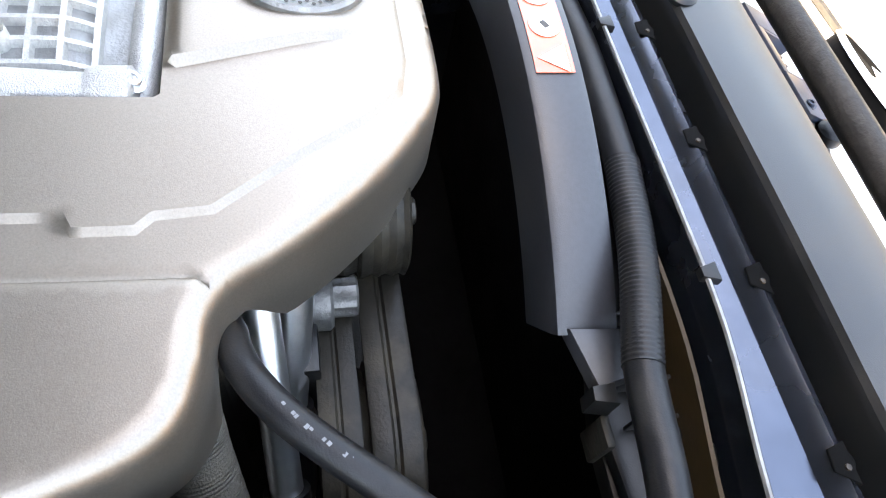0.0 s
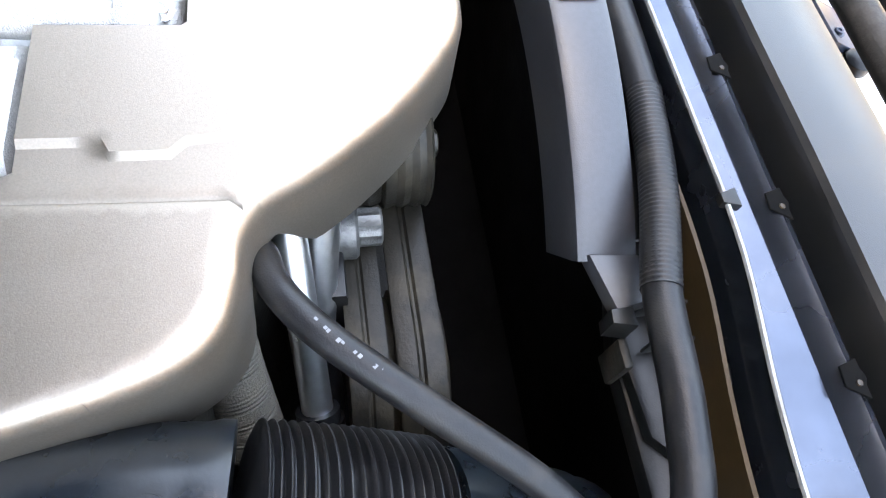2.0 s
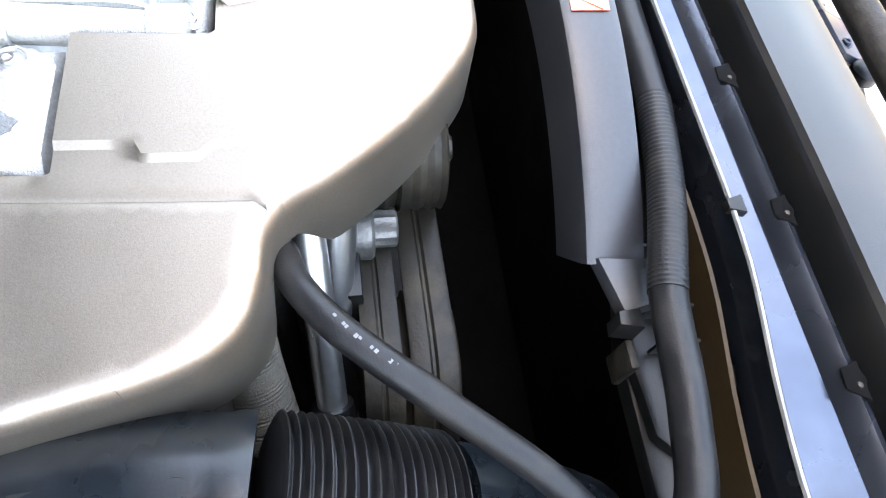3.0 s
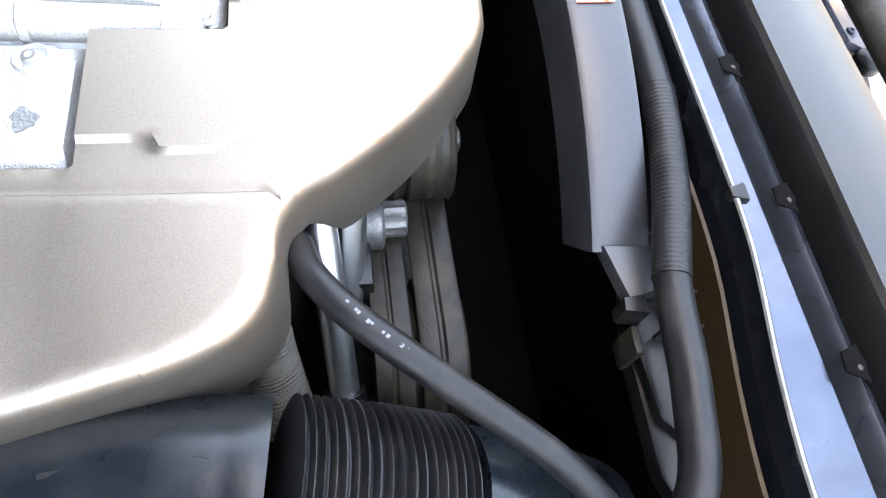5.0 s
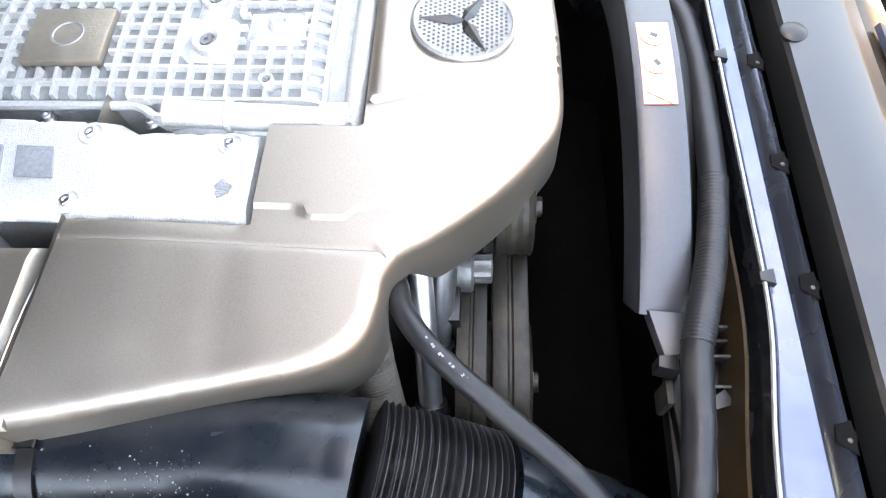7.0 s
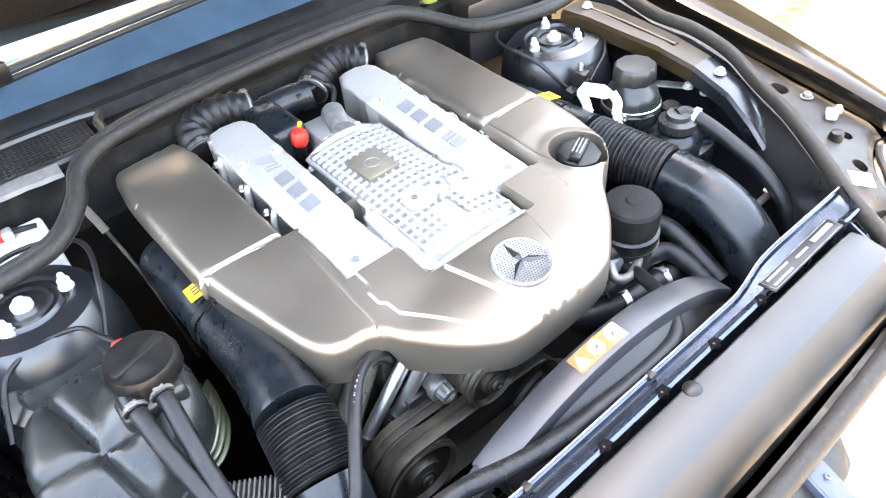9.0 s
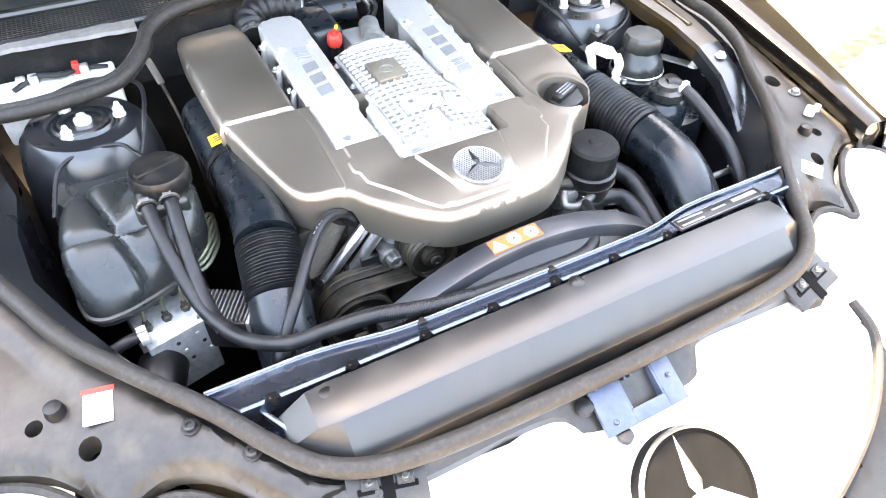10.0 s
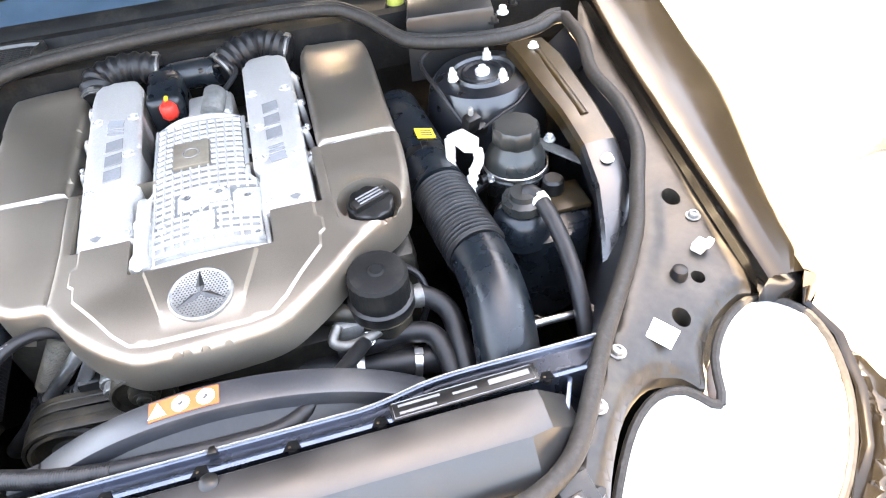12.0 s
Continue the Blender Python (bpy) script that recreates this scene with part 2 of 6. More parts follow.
def sheet(poly, height, step=0.008, skirt=None, holes=(), rings=(), lines=()):
    """A moulded sheet over a plan outline: height(x, y, d) gives z, d being the distance to the edge. skirt(x, y): the z to which a wall
    goes down round the edge. holes: plan outlines cut out. rings: insets and lines: plan lines where the shape has creases."""
    from mathutils.geometry import delaunay_2d_cdt

    verts = [Vector(p) for p in poly]
    edges = [(i, (i + 1) % len(poly)) for i in range(len(poly))]
    loops = [list(range(len(poly)))]
    for hole in holes:
        k = len(verts)
        verts += [Vector(p) for p in hole]
        edges += [(k + i, k + (i + 1) % len(hole)) for i in range(len(hole))]
        loops.append(list(range(k, k + len(hole))))
    crease = []
    for a, b in lines:
        n = max(2, int(math.hypot(b[0] - a[0], b[1] - a[1]) / step) + 1)
        run = [(a[0] + (b[0] - a[0]) * i / n, a[1] + (b[1] - a[1]) * i / n) for i in range(n + 1)]
        run = [p for p in run if inside(p, poly) and distance(p, poly) > 0.004]
        k = len(verts)
        verts += [Vector(p) for p in run]
        edges += [(k + i, k + i + 1) for i in range(len(run) - 1)]
        if len(run) > 1:
            crease.append([run[0], run[-1]])
    xs, ys = [p[0] for p in poly], [p[1] for p in poly]
    ny, nx = int((max(ys) - min(ys)) / step), int((max(xs) - min(xs)) / step)
    for j in range(ny + 1):
        for i in range(nx + 1):
            p = (min(xs) + (i + 0.5 * (j % 2)) * step, min(ys) + j * step)
            if inside(p, poly) and distance(p, poly) > 0.45 * step and not any(inside(p, h) or distance(p, h) < 0.45 * step for h in holes) and not any(distance(p, c, False) < 0.4 * step for c in crease):
                verts.append(Vector(p))
    for d in ((0.002, 0.005, 0.009, 0.014) if skirt else ()) + tuple(rings):
        c = len(poly)
        last = None
        for i in range(c):
            t = Vector((poly[(i + 1) % c][0] - poly[i - 1][0], poly[(i + 1) % c][1] - poly[i - 1][1])).normalized()
            for s in (1, -1):
                p = (poly[i][0] - s * t.y * d, poly[i][1] + s * t.x * d)
                if inside(p, poly) and distance(p, poly) > 0.97 * d:
                    verts.append(Vector(p))
                    if d in rings and last == i - 1:
                        edges.append((len(verts) - 2, len(verts) - 1))
                    last = i
    v2, _, faces, *_ = delaunay_2d_cdt(verts, edges, [], 0, 1e-5)
    bm = bmesh.new()
    made = [bm.verts.new((v.x, v.y, height(v.x, v.y, distance(v, poly)))) for v in v2]
    for f in faces:
        c = sum((v2[i] for i in f), Vector((0, 0))) / len(f)
        if inside(c, poly) and not any(inside(c, h) for h in holes):
            bm.faces.new([made[i] for i in f])
    rims = [e for e in bm.edges if len(e.link_faces) == 1]
    if skirt:
        low = {}
        for e in rims:
            for v in e.verts:
                if v not in low:
                    low[v] = bm.verts.new((v.co.x, v.co.y, min(v.co.z - 0.001, skirt(v.co.x, v.co.y))))
        for e in rims:
            a, b = e.verts
            bm.faces.new((a, b, low[b], low[a]))
    for v in [v for v in bm.verts if not v.link_faces]:
        bm.verts.remove(v)
    return bm


def step_up(a, b, v):
    t = max(0.0, min(1.0, (v - a) / (b - a)))
    return t * t * (3 - 2 * t)


def prism(poly, z0, z1, bevel=0.002, bm=None, m=None):
    """An upright block over a plan outline, its edges rounded."""
    bm = bm or bmesh.new()
    low = [bm.verts.new((x, y, z0)) for x, y in poly]
    high = [bm.verts.new((x, y, z1)) for x, y in poly]
    faces = [bm.faces.new(low[::-1]), bm.faces.new(high)]
    for i in range(len(poly)):
        k = (i + 1) % len(poly)
        faces.append(bm.faces.new((low[i], low[k], high[k], high[i])))
    if m:
        bmesh.ops.transform(bm, matrix=m, verts=low + high)
    if bevel:
        bmesh.ops.bevel(bm, geom=list({e for v in high for e in v.link_edges if all(w in high for w in e.verts)}), offset=bevel, segments=2, profile=0.5, affect="EDGES", clamp_overlap=True)
    return bm


def hexbolt(name, at, r, h, material, parent=None, axis=(0, 0, 1), label="", washer=True, **tags):
    prof = ([(r * 1.5, 0), (r * 1.5, h * 0.2), (r, h * 0.2)] if washer else [(r, 0)]) + [(r, h * 0.85), (r * 0.85, h), (r * 0.5, h), (r * 0.45, h * 0.7)]
    return part(name, lathe(prof, at, axis, 12), material, parent, label, sharp=30, **tags)


def clamp_band(name, at, axis, r, width, material, parent, label=""):
    bm = lathe([(r, -width / 2), (r + 0.002, -width / 2), (r + 0.002, width / 2), (r, width / 2)], at, axis, 28, ring=True)
    turn = Vector(axis).to_track_quat("Z", "Y").to_matrix().to_4x4()
    box(-0.005, 0.005, r, r + 0.0045, -width / 2, width / 2, 0.001, Matrix.Translation(at) @ turn, bm)
    return part(name, bm, material, parent, label)


# ---- ground and surroundings ----
def round_edge(d, r=0.018):
    return r - math.sqrt(max(0, r * r - (r - min(d, r)) ** 2))


def build_ground():
    bm = bmesh.new()
    bmesh.ops.create_grid(bm, x_segments=60, y_segments=60, size=60)
    for v in bm.verts:
        v.co.z = 0.006 * noise.noise(v.co * 0.6)
    part("ground", bm, CONCRETE, None, "pale sunlit concrete ground with dark streaks", kind="structure", category="ground")
    for k, (x, y, w, a) in enumerate(((2.35, 1.25, 0.5, 10), (3.6, 2.3, 0.8, -6), (2.0, 0.55, 0.3, 25))):
        bm = bmesh.new()
        rim = [bm.verts.new(pose(x, y, 0.014, 0, 0, a) @ Vector((w * math.cos(t) * (1 + 0.5 * noise.noise((3 * math.cos(t), 3 * math.sin(t), k))), 0.09 * w * math.sin(t) * (1 + 0.8 * noise.noise((4 * math.cos(t), 4 * math.sin(t), k + 5))), 0))) for t in [2 * math.pi * i / 40 for i in range(40)]]
        bm.faces.new(rim)
        part("stain", bm, DARKINK if k == 1 else GREASE, None, "dark oily stain on the concrete", category="stain", kind="structure")


build_ground()


def build_walls():
    # Unseen walls, added to darken reflections and block the low sky.
    for x0, x1, y0, y1, h in ((9, 9.3, 2.5, 9, 8.0), (9, 9.3, -9, 2.5, 3.2), (-9.3, -9, -9, 9, 3.2), (-9, 9, -9.3, -9, 3.2), (-9, 9, 9, 9.3, 9.0)):
        green = h > 5
        part("reflection_wall", box(x0, x1, y0, y1, -0.05, h, 0.02), DARKWALL if green else FARWALL, None, "unseen dark wall added to darken reflections in the paint" if green else "unseen grey-brown wall added for dim, warm reflections", kind="structure", category="wall")


build_walls()

# ---- car body ----
car = thing("car", "black convertible car with its bonnet raised over the engine", "car")

SEAL_R = [(0.0, 0.082, 0.738), (0.12, 0.084, 0.738), (0.24, 0.089, 0.738), (0.315, 0.100, 0.738), (0.37, 0.128, 0.738), (0.41, 0.175, 0.740), (0.458, 0.245, 0.743), (0.53, 0.335, 0.747), (0.59, 0.415, 0.750), (0.635, 0.50, 0.757), (0.673, 0.58, 0.772), (0.682, 0.67, 0.788), (0.676, 0.755, 0.795), (0.703, 0.86, 0.802), (0.706, 0.945, 0.806)]


def crest(y):
    ys = [0.0, 0.29, 0.42, 0.60, 0.80, 1.02, 1.6]
    xs = [0.68, 0.725, 0.724, 0.735, 0.748, 0.772, 0.83]
    zs = [0.66, 0.735, 0.765, 0.787, 0.812, 0.845, 0.93]
    return np.interp(y, ys, xs), np.interp(y, ys, zs)


def lamp_z(x, y):
    return 0.695 + 0.40 * min(0, y - 0.26) - 0.25 * max(0, x - 0.70)


def build_fender(s):
    bm = bmesh.new()
    rows = []
    for k in range(33):
        y = 0.29 + k * 0.04
        x, z = crest(y)
        grow = step_up(0.29, 0.75, y)
        w = 0.095 + 0.085 * grow
        prof = [(x - 0.012, z - 0.03), (x - 0.006, z - 0.004), (x, z), (x + 0.25 * w, z - 0.001), (x + 0.5 * w, z - 0.006), (x + 0.75 * w, z - 0.020), (x + 0.92 * w, z - 0.055), (x + w, z - 0.115), (x + w + 0.008, z - 0.22), (x + w + 0.005, 0.42), (x + w - 0.02, 0.30)]
        rows.append([bm.verts.new((s * px, y, pz)) for px, pz in prof])
    for a, b in zip(rows, rows[1:]):
        for i in range(len(a) - 1):
            bm.faces.new((a[i], a[i + 1], b[i + 1], b[i]))
    bm.faces.new(rows[0])
    # nose of the wing, wrapping round the lamp down to the bumper
    nose = [(0.774, 0.276), (0.793, 0.228), (0.782, 0.165), (0.748, 0.105), (0.688, 0.045)]
    first = [rows[0][i] for i in (4, 5, 6, 8, 10)]
    for k, (x, y) in enumerate(nose):
        q, p = nose[min(k + 1, 4)], nose[max(k - 1, 0)]
        n = Vector((-(q[1] - p[1]), q[0] - p[0]))
        n = n.normalized() * (1 if n.x > 0 else -1)
        h = lamp_z(x, y)
        row = [bm.verts.new((s * (x + n.x * d), y + n.y * d, z)) for d, z in ((0.007, h - 0.006), (0.020, h - 0.006), (0.046, h - 0.045), (0.066, h - 0.16), (0.05, 0.30))]
        for i in range(4):
            bm.faces.new((row[i], row[i + 1], first[i + 1], first[i]))
        first = row
    ob = part("fender", bm, BODY, car, "glossy black front wing")
    mod = ob.modifiers.new("thick", "SOLIDIFY")
    mod.thickness = 0.003


for s in (1, -1):
    build_fender(s)

# inner wing and slam panel: one sheet a side between the seal and the wing
LAMP = [(0.600, 0.180), (0.618, 0.232), (0.650, 0.268), (0.690, 0.292), (0.735, 0.300), (0.774, 0.276), (0.793, 0.228), (0.782, 0.165), (0.748, 0.105), (0.688, 0.045), (0.61, 0.0), (0.523, -0.043), (0.452, -0.062), (0.405, -0.04), (0.392, 0.02), (0.408, 0.075), (0.440, 0.130), (0.482, 0.182), (0.525, 0.208), (0.565, 0.205)]


def build_slam(s):
    inner = [(x, y) for x, y, z in SEAL_R[3:14]]
    side = inner + [(0.762, 1.0), (0.742, 0.80), (0.729, 0.60), (0.717, 0.42), (0.716, 0.31), (0.690, 0.303), (0.643, 0.280), (0.606, 0.240), (0.588, 0.200), (0.565, 0.219), (0.522, 0.222), (0.474, 0.192), (0.430, 0.136), (0.398, 0.080), (0.375, 0.045), (0.335, 0.055), (0.315, 0.075)]
    seal_z = lambda y: np.interp(y, [p[1] for p in SEAL_R[3:14]], [p[2] for p in SEAL_R[3:14]])

    def z(x, y, d):
        a = float(seal_z(y)) - 0.022
        c = float(crest(y)[1]) - 0.03
        near = distance((x, y), inner, False)
        front = step_up(0.30, 0.08, y)
        v = a + (c - a) * step_up(0.0, 0.12, near) * (1 - front) - 0.05 * front * step_up(0.0, 0.09, near)
        v -= 0.006 * step_up(0.030, 0.036, near) * step_up(0.30, 0.42, y) * (1 - step_up(0.47, 0.52, y))
        return v - 0.012 * (1 - step_up(0, 0.012, d)) * (1 if y < 0.32 else 0.2)

    holes = [[(0.683 + 0.013 * math.cos(t), 0.478 + 0.017 * math.sin(t)) for t in [2 * math.pi * k / 14 for k in range(14)]],
             [(0.594 + 0.013 * math.cos(t), 0.284 + 0.013 * math.sin(t)) for t in [2 * math.pi * k / 14 for k in range(14)]],
             [(0.646 + 0.010 * math.cos(t), 0.334 + 0.010 * math.sin(t)) for t in [2 * math.pi * k / 14 for k in range(14)]]]
    poly = outline(side, 3)
    bm = sheet(poly, z, 0.010, skirt=lambda x, y: z(x, y, 0.05) - 0.035, holes=holes)
    if s < 0:
        for v in bm.verts:
            v.co.x *= -1
    ob = part("slam_panel", bm, INNER, car, "dark painted inner wing ledge with round holes" if s > 0 else "dark blue-grey inner wing ledge with round holes")
    return z


slam_z = [build_slam(s) for s in (1, -1)][0]


def build_headlight(s):
    poly = outline(LAMP, 3)
    cusp = (0.60, 0.18)

    def z(x, y, d):
        return lamp_z(x, y) - 0.018 + 0.03 * math.sqrt(min(1, d / 0.06))

    bm = sheet(poly, z, 0.012, skirt=lambda x, y: lamp_z(x, y) - 0.06)
    rim = tube([(x, y, lamp_z(x, y) - 0.008) for x, y in poly + poly[:1]], 0.006, 8, 1, smooth_line=False)
    if s < 0:
        for b in (bm, rim):
            for v in b.verts:
                v.co.x *= -1
    lamp = part("headlight", bm, LAMPW, car, "twin-lobed clear headlight, sun glare painted opaque white")
    part("headlight_rim", rim, SEALRUB, lamp, "grey rubber rim")


for s in (1, -1):
    build_headlight(s)


def build_bumper():
    top = [(-0.39, 0.05), (-0.372, 0.098), (-0.30, 0.085), (-0.25, 0.088), (-0.16, 0.080), (-0.09, 0.090), (-0.062, 0.052), (0, 0.046), (0.07, 0.048), (0.10, 0.054), (0.133, 0.098), (0.21, 0.096), (0.30, 0.088), (0.355, 0.078), (0.392, 0.045), (0.385, 0.0), (0.40, -0.06), (0.47, -0.085), (0.60, -0.03), (0.72, 0.04), (0.80, 0.14), (0.86, 0.25), (0.87, 0.10), (0.80, -0.05), (0.66, -0.17), (0.45, -0.26), (0.20, -0.31), (0, -0.32), (-0.20, -0.31), (-0.45, -0.26), (-0.66, -0.17), (-0.80, -0.05), (-0.87, 0.10), (-0.86, 0.25), (-0.80, 0.14), (-0.72, 0.04), (-0.60, -0.03), (-0.47, -0.085), (-0.40, -0.06), (-0.385, 0.0)]

    def z(x, y, d):
        f = max(0.0, 0.09 - y - 0.15 * max(0, abs(x) - 0.45))
        return 0.686 - 0.06 * f - 1.3 * f * f - 0.18 * max(0, abs(x) - 0.4)

    edge = [(0.393, 0.045), (0.386, 0.0), (0.357, -0.037), (0.302, -0.082), (0.232, -0.117), (0.152, -0.142), (0.0, -0.157)]
    mid = [(p.x, p.y) for p in spline([(x, y, 0) for x, y in top[:15]], 3)][1:-1] + edge[1:] + [(-x, y) for x, y in edge[1:-1]][::-1]
    bm = sheet(mid, z, 0.016, skirt=lambda x, y: z(x, y, 1) - (0.02 if y > 0 else 0.30))
    ob = part("bumper", bm, BUMPER, car, "grille surround painted near-white for sun glare")
    for s in (1, -1):
        side = [(x + 0.004, y - 0.002) for x, y in edge[:-1]] + [(0.002, -0.160), (0.002, -0.33), (0.2, -0.32), (0.45, -0.265), (0.66, -0.17), (0.80, -0.05), (0.875, 0.10), (0.85, 0.25), (0.815, 0.16), (0.775, 0.10), (0.70, 0.035), (0.62, -0.010), (0.53, -0.055), (0.455, -0.074), (0.405, -0.055), (0.399, 0.0)]
        bm = sheet([(p.x * s, p.y) for p in spline([(x, y, 0) for x, y in side], 3)], lambda x, y, d: z(x, y, d) - round_edge(d, 0.014), 0.018, skirt=lambda x, y: z(x, y, 1) - 0.35)
        part("bumper_corner", bm, BODY, car, "glossy black bumper corner below the headlight")
        part("corner_trim", tube([(x * s, y, z(x, y, 1) + 0.003) for x, y in side[:7]], 0.007, 8, 4), SEALRUB, car, "grey rubber trim strip")
    return z


bumper_z = build_bumper()


def build_front_tray():
    """The cross panel between seal and bumper, with the catch."""
    poly = outline([(-0.36, 0.112), (-0.25, 0.108), (0, 0.102), (0.25, 0.108), (0.36, 0.112), (0.40, 0.10), (0.36, 0.084), (0.25, 0.086), (0.14, 0.088), (0.10, 0.045), (0, 0.030), (-0.065, 0.045), (-0.10, 0.080), (-0.25, 0.082), (-0.36, 0.086), (-0.40, 0.10)], 4)
    hole = [(-0.004, 0.055), (0.030, 0.055), (0.030, 0.088), (-0.004, 0.088)]
    bm = sheet(poly, lambda x, y, d: 0.715 - 0.6 * max(0, 0.10 - y) - 0.004 * (1 - step_up(0, 0.01, d)), 0.012, skirt=lambda x, y: 0.60)
    part("front_tray", bm, INNER, car, "dark painted cross panel behind the bumper")


build_front_tray()

# bay walls, floor and bulkhead
def build_bay():
    for s in (1, -1):
        bm = bmesh.new()
        rows = []
        line = [(x * s, y, z) for x, y, z in SEAL_R[3:]]
        for x, y, z in line:
            rows.append([bm.verts.new((x, y, z - 0.02)), bm.verts.new((x - s * (0.008 + 0.035 * step_up(0.25, 0.40, y)), y + 0.004, z - 0.06)), bm.verts.new((x - s * (0.02 + 0.04 * step_up(0.25, 0.40, y)), y + 0.01, 0.45)), bm.verts.new((x - s * 0.04, y + 0.02, 0.22))])
        for a, b in zip(rows, rows[1:]):
            for i in range(3):
                bm.faces.new((a[i], a[i + 1], b[i + 1], b[i]))
        part("inner_wing", bm, BAYP, car, "dark painted inner wing wall")
    # Floor and front sheet added near-black as the bay's deep shade.
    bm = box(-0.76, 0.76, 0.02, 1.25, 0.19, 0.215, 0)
    part("undertray", bm, DARK, car, "undertray painted near-black for the bay's deep shade")
    wall = box(-0.76, 0.76, 1.098, 1.13, 0.2, 0.80, 0.004)
    part("bulkhead", wall, PLASTIC, car, "black bulkhead behind the engine")
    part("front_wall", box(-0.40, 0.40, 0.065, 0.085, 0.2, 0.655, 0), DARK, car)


build_bay()


def build_seal():
    right = SEAL_R
    left = [(-x, y, z) for x, y, z in SEAL_R[1:14]]
    ring = left[::-1] + right
    bm = tube(ring, 0.0115, 12, 5, flat=1.1)
    ob = thing("bonnet_seal", "worn grey rubber seal running round the engine bay", "rubber seal")
    part("seal_front", bm, SEALRUB, ob)
    rear = [(-0.70, 0.93, 0.795), (-0.62, 0.905, 0.79), (-0.52, 0.90, 0.795), (-0.44, 0.915, 0.80), (-0.39, 0.97, 0.812), (-0.36, 1.03, 0.825), (-0.29, 1.065, 0.838), (-0.12, 1.085, 0.843), (0.10, 1.088, 0.846), (0.26, 1.082, 0.842), (0.32, 1.06, 0.83), (0.361, 1.02, 0.815), (0.40, 0.97, 0.803), (0.47, 0.942, 0.80), (0.565, 0.922, 0.80), (0.64, 0.932, 0.80), (0.685, 0.952, 0.804), (0.706, 0.948, 0.806)]
    part("seal_rear", tube(rear, 0.011, 12, 6), SEALRUB, ob)
    lip = tube([(x, y + 0.019, z + 0.002) for x, y, z in rear], 0.0095, 10, 6, flat=0.8)
    part("seal_lip", lip, SEALRUB, ob)
    web = tube([(x, y + 0.010, z - 0.010) for x, y, z in rear], 0.016, 8, 6, flat=0.35)
    part("seal_web", web, RUBBER, ob)


build_seal()


def build_cowl():
    ob = thing("cowl", "black plastic scuttle panel with an air grille below the windscreen", "scuttle panel", (0, 1.2, 0.8))
    rows = []
    bm = bmesh.new()
    for k in range(41):
        x = -0.80 + k * 0.04
        rows.append([bm.verts.new((x, y, z)) for y, z in ((1.075, 0.70), (1.08, 0.812), (1.10, 0.815), (1.105, 0.800), (1.205, 0.803), (1.215, 0.822), (1.232, 0.824), (1.242, 0.812), (1.255, 0.812), (1.265, 0.826), (1.285, 0.832), (1.30, 0.80))])
    for a, b in zip(rows, rows[1:]):
        for i in range(11):
            bm.faces.new((a[i], a[i + 1], b[i + 1], b[i]))
    part("panel", bm, COWLP, ob)
    bm = box(-0.95, 0.95, -0.005, 0.005, 0, 0.9, 0.002, pose(0, 1.288, 0.826, -60, 0, 0))
    part("windscreen", bm, GLASS, ob, "windscreen with the sky's blue reflection painted in")
    grille = bmesh.new()
    for k in range(42):
        box(-0.655 + k * 0.0085, -0.6532 + k * 0.0085, 1.105, 1.205, 0.812, 0.816, 0, None, grille)
    for k in range(12):
        box(-0.655, -0.305, 1.106 + k * 0.0085, 1.1078 + k * 0.0085, 0.8135, 0.8175, 0, None, grille)
    # Dark sheet in place of the shade beneath the lattice.
    part("grille_floor", box(-0.66, -0.30, 1.106, 1.204, 0.8035, 0.808, 0), DARK, ob, "near-black sheet standing in for shade under the grille")
    part("grille", grille, GREYPL, ob, "fine black air grille")
    part("grille_frame", tube([(-0.66, 1.10, 0.816), (-0.32, 1.10, 0.816), (-0.295, 1.12, 0.818), (-0.29, 1.165, 0.82), (-0.31, 1.205, 0.822), (-0.66, 1.21, 0.822)], 0.008, 8, 4), GREYPL, ob)
    strip = thing("trim_strip", "pale grey torn plastic trim strip before the air grille", "trim strip", (-0.46, 1.09, 0.81))
    bm = bmesh.new()
    rows = []
    for k in range(17):
        x = -0.66 + k * 0.0175
        wob = 0.004 * noise.noise((x * 40, 0, 3))
        rows.append([bm.verts.new(p) for p in ((x, 1.064 - 0.06 * (x + 0.46) + wob, 0.812), (x, 1.068 - 0.06 * (x + 0.46) + wob, 0.818), (x, 1.094 - 0.06 * (x + 0.46), 0.822 + 0.5 * wob), (x, 1.096 - 0.06 * (x + 0.46), 0.814))])
    for a, b in zip(rows, rows[1:]):
        for i in range(4):
            j = (i + 1) % 4
            bm.faces.new((a[i], a[j], b[j], b[i]))
    part("strip", bm, mat("pale_grey_plastic", (0.11, 0.105, 0.10), 0.5, 0, 0.2, 100, 0.2, 400, DUST, 0.4, 20), strip)
    wiper = thing("wiper", "black wiper arm lying across the windscreen foot", "wiper", (-0.4, 1.3, 0.9))
    part("arm", tube([(-0.75, 1.31, 0.862), (-0.35, 1.34, 0.885), (0.0, 1.36, 0.895), (0.25, 1.37, 0.895)], 0.013, 8, 6, flat=0.6), PLASTIC, wiper)
    part("blade", tube([(-0.7, 1.315, 0.848), (-0.35, 1.345, 0.868), (0.1, 1.37, 0.882)], 0.007, 6, 6), RUBBER, wiper)
    part("hinge", box(-0.43, -0.36, 1.315, 1.35, 0.872, 0.908, 0.005), PLASTIC, wiper)


build_cowl()


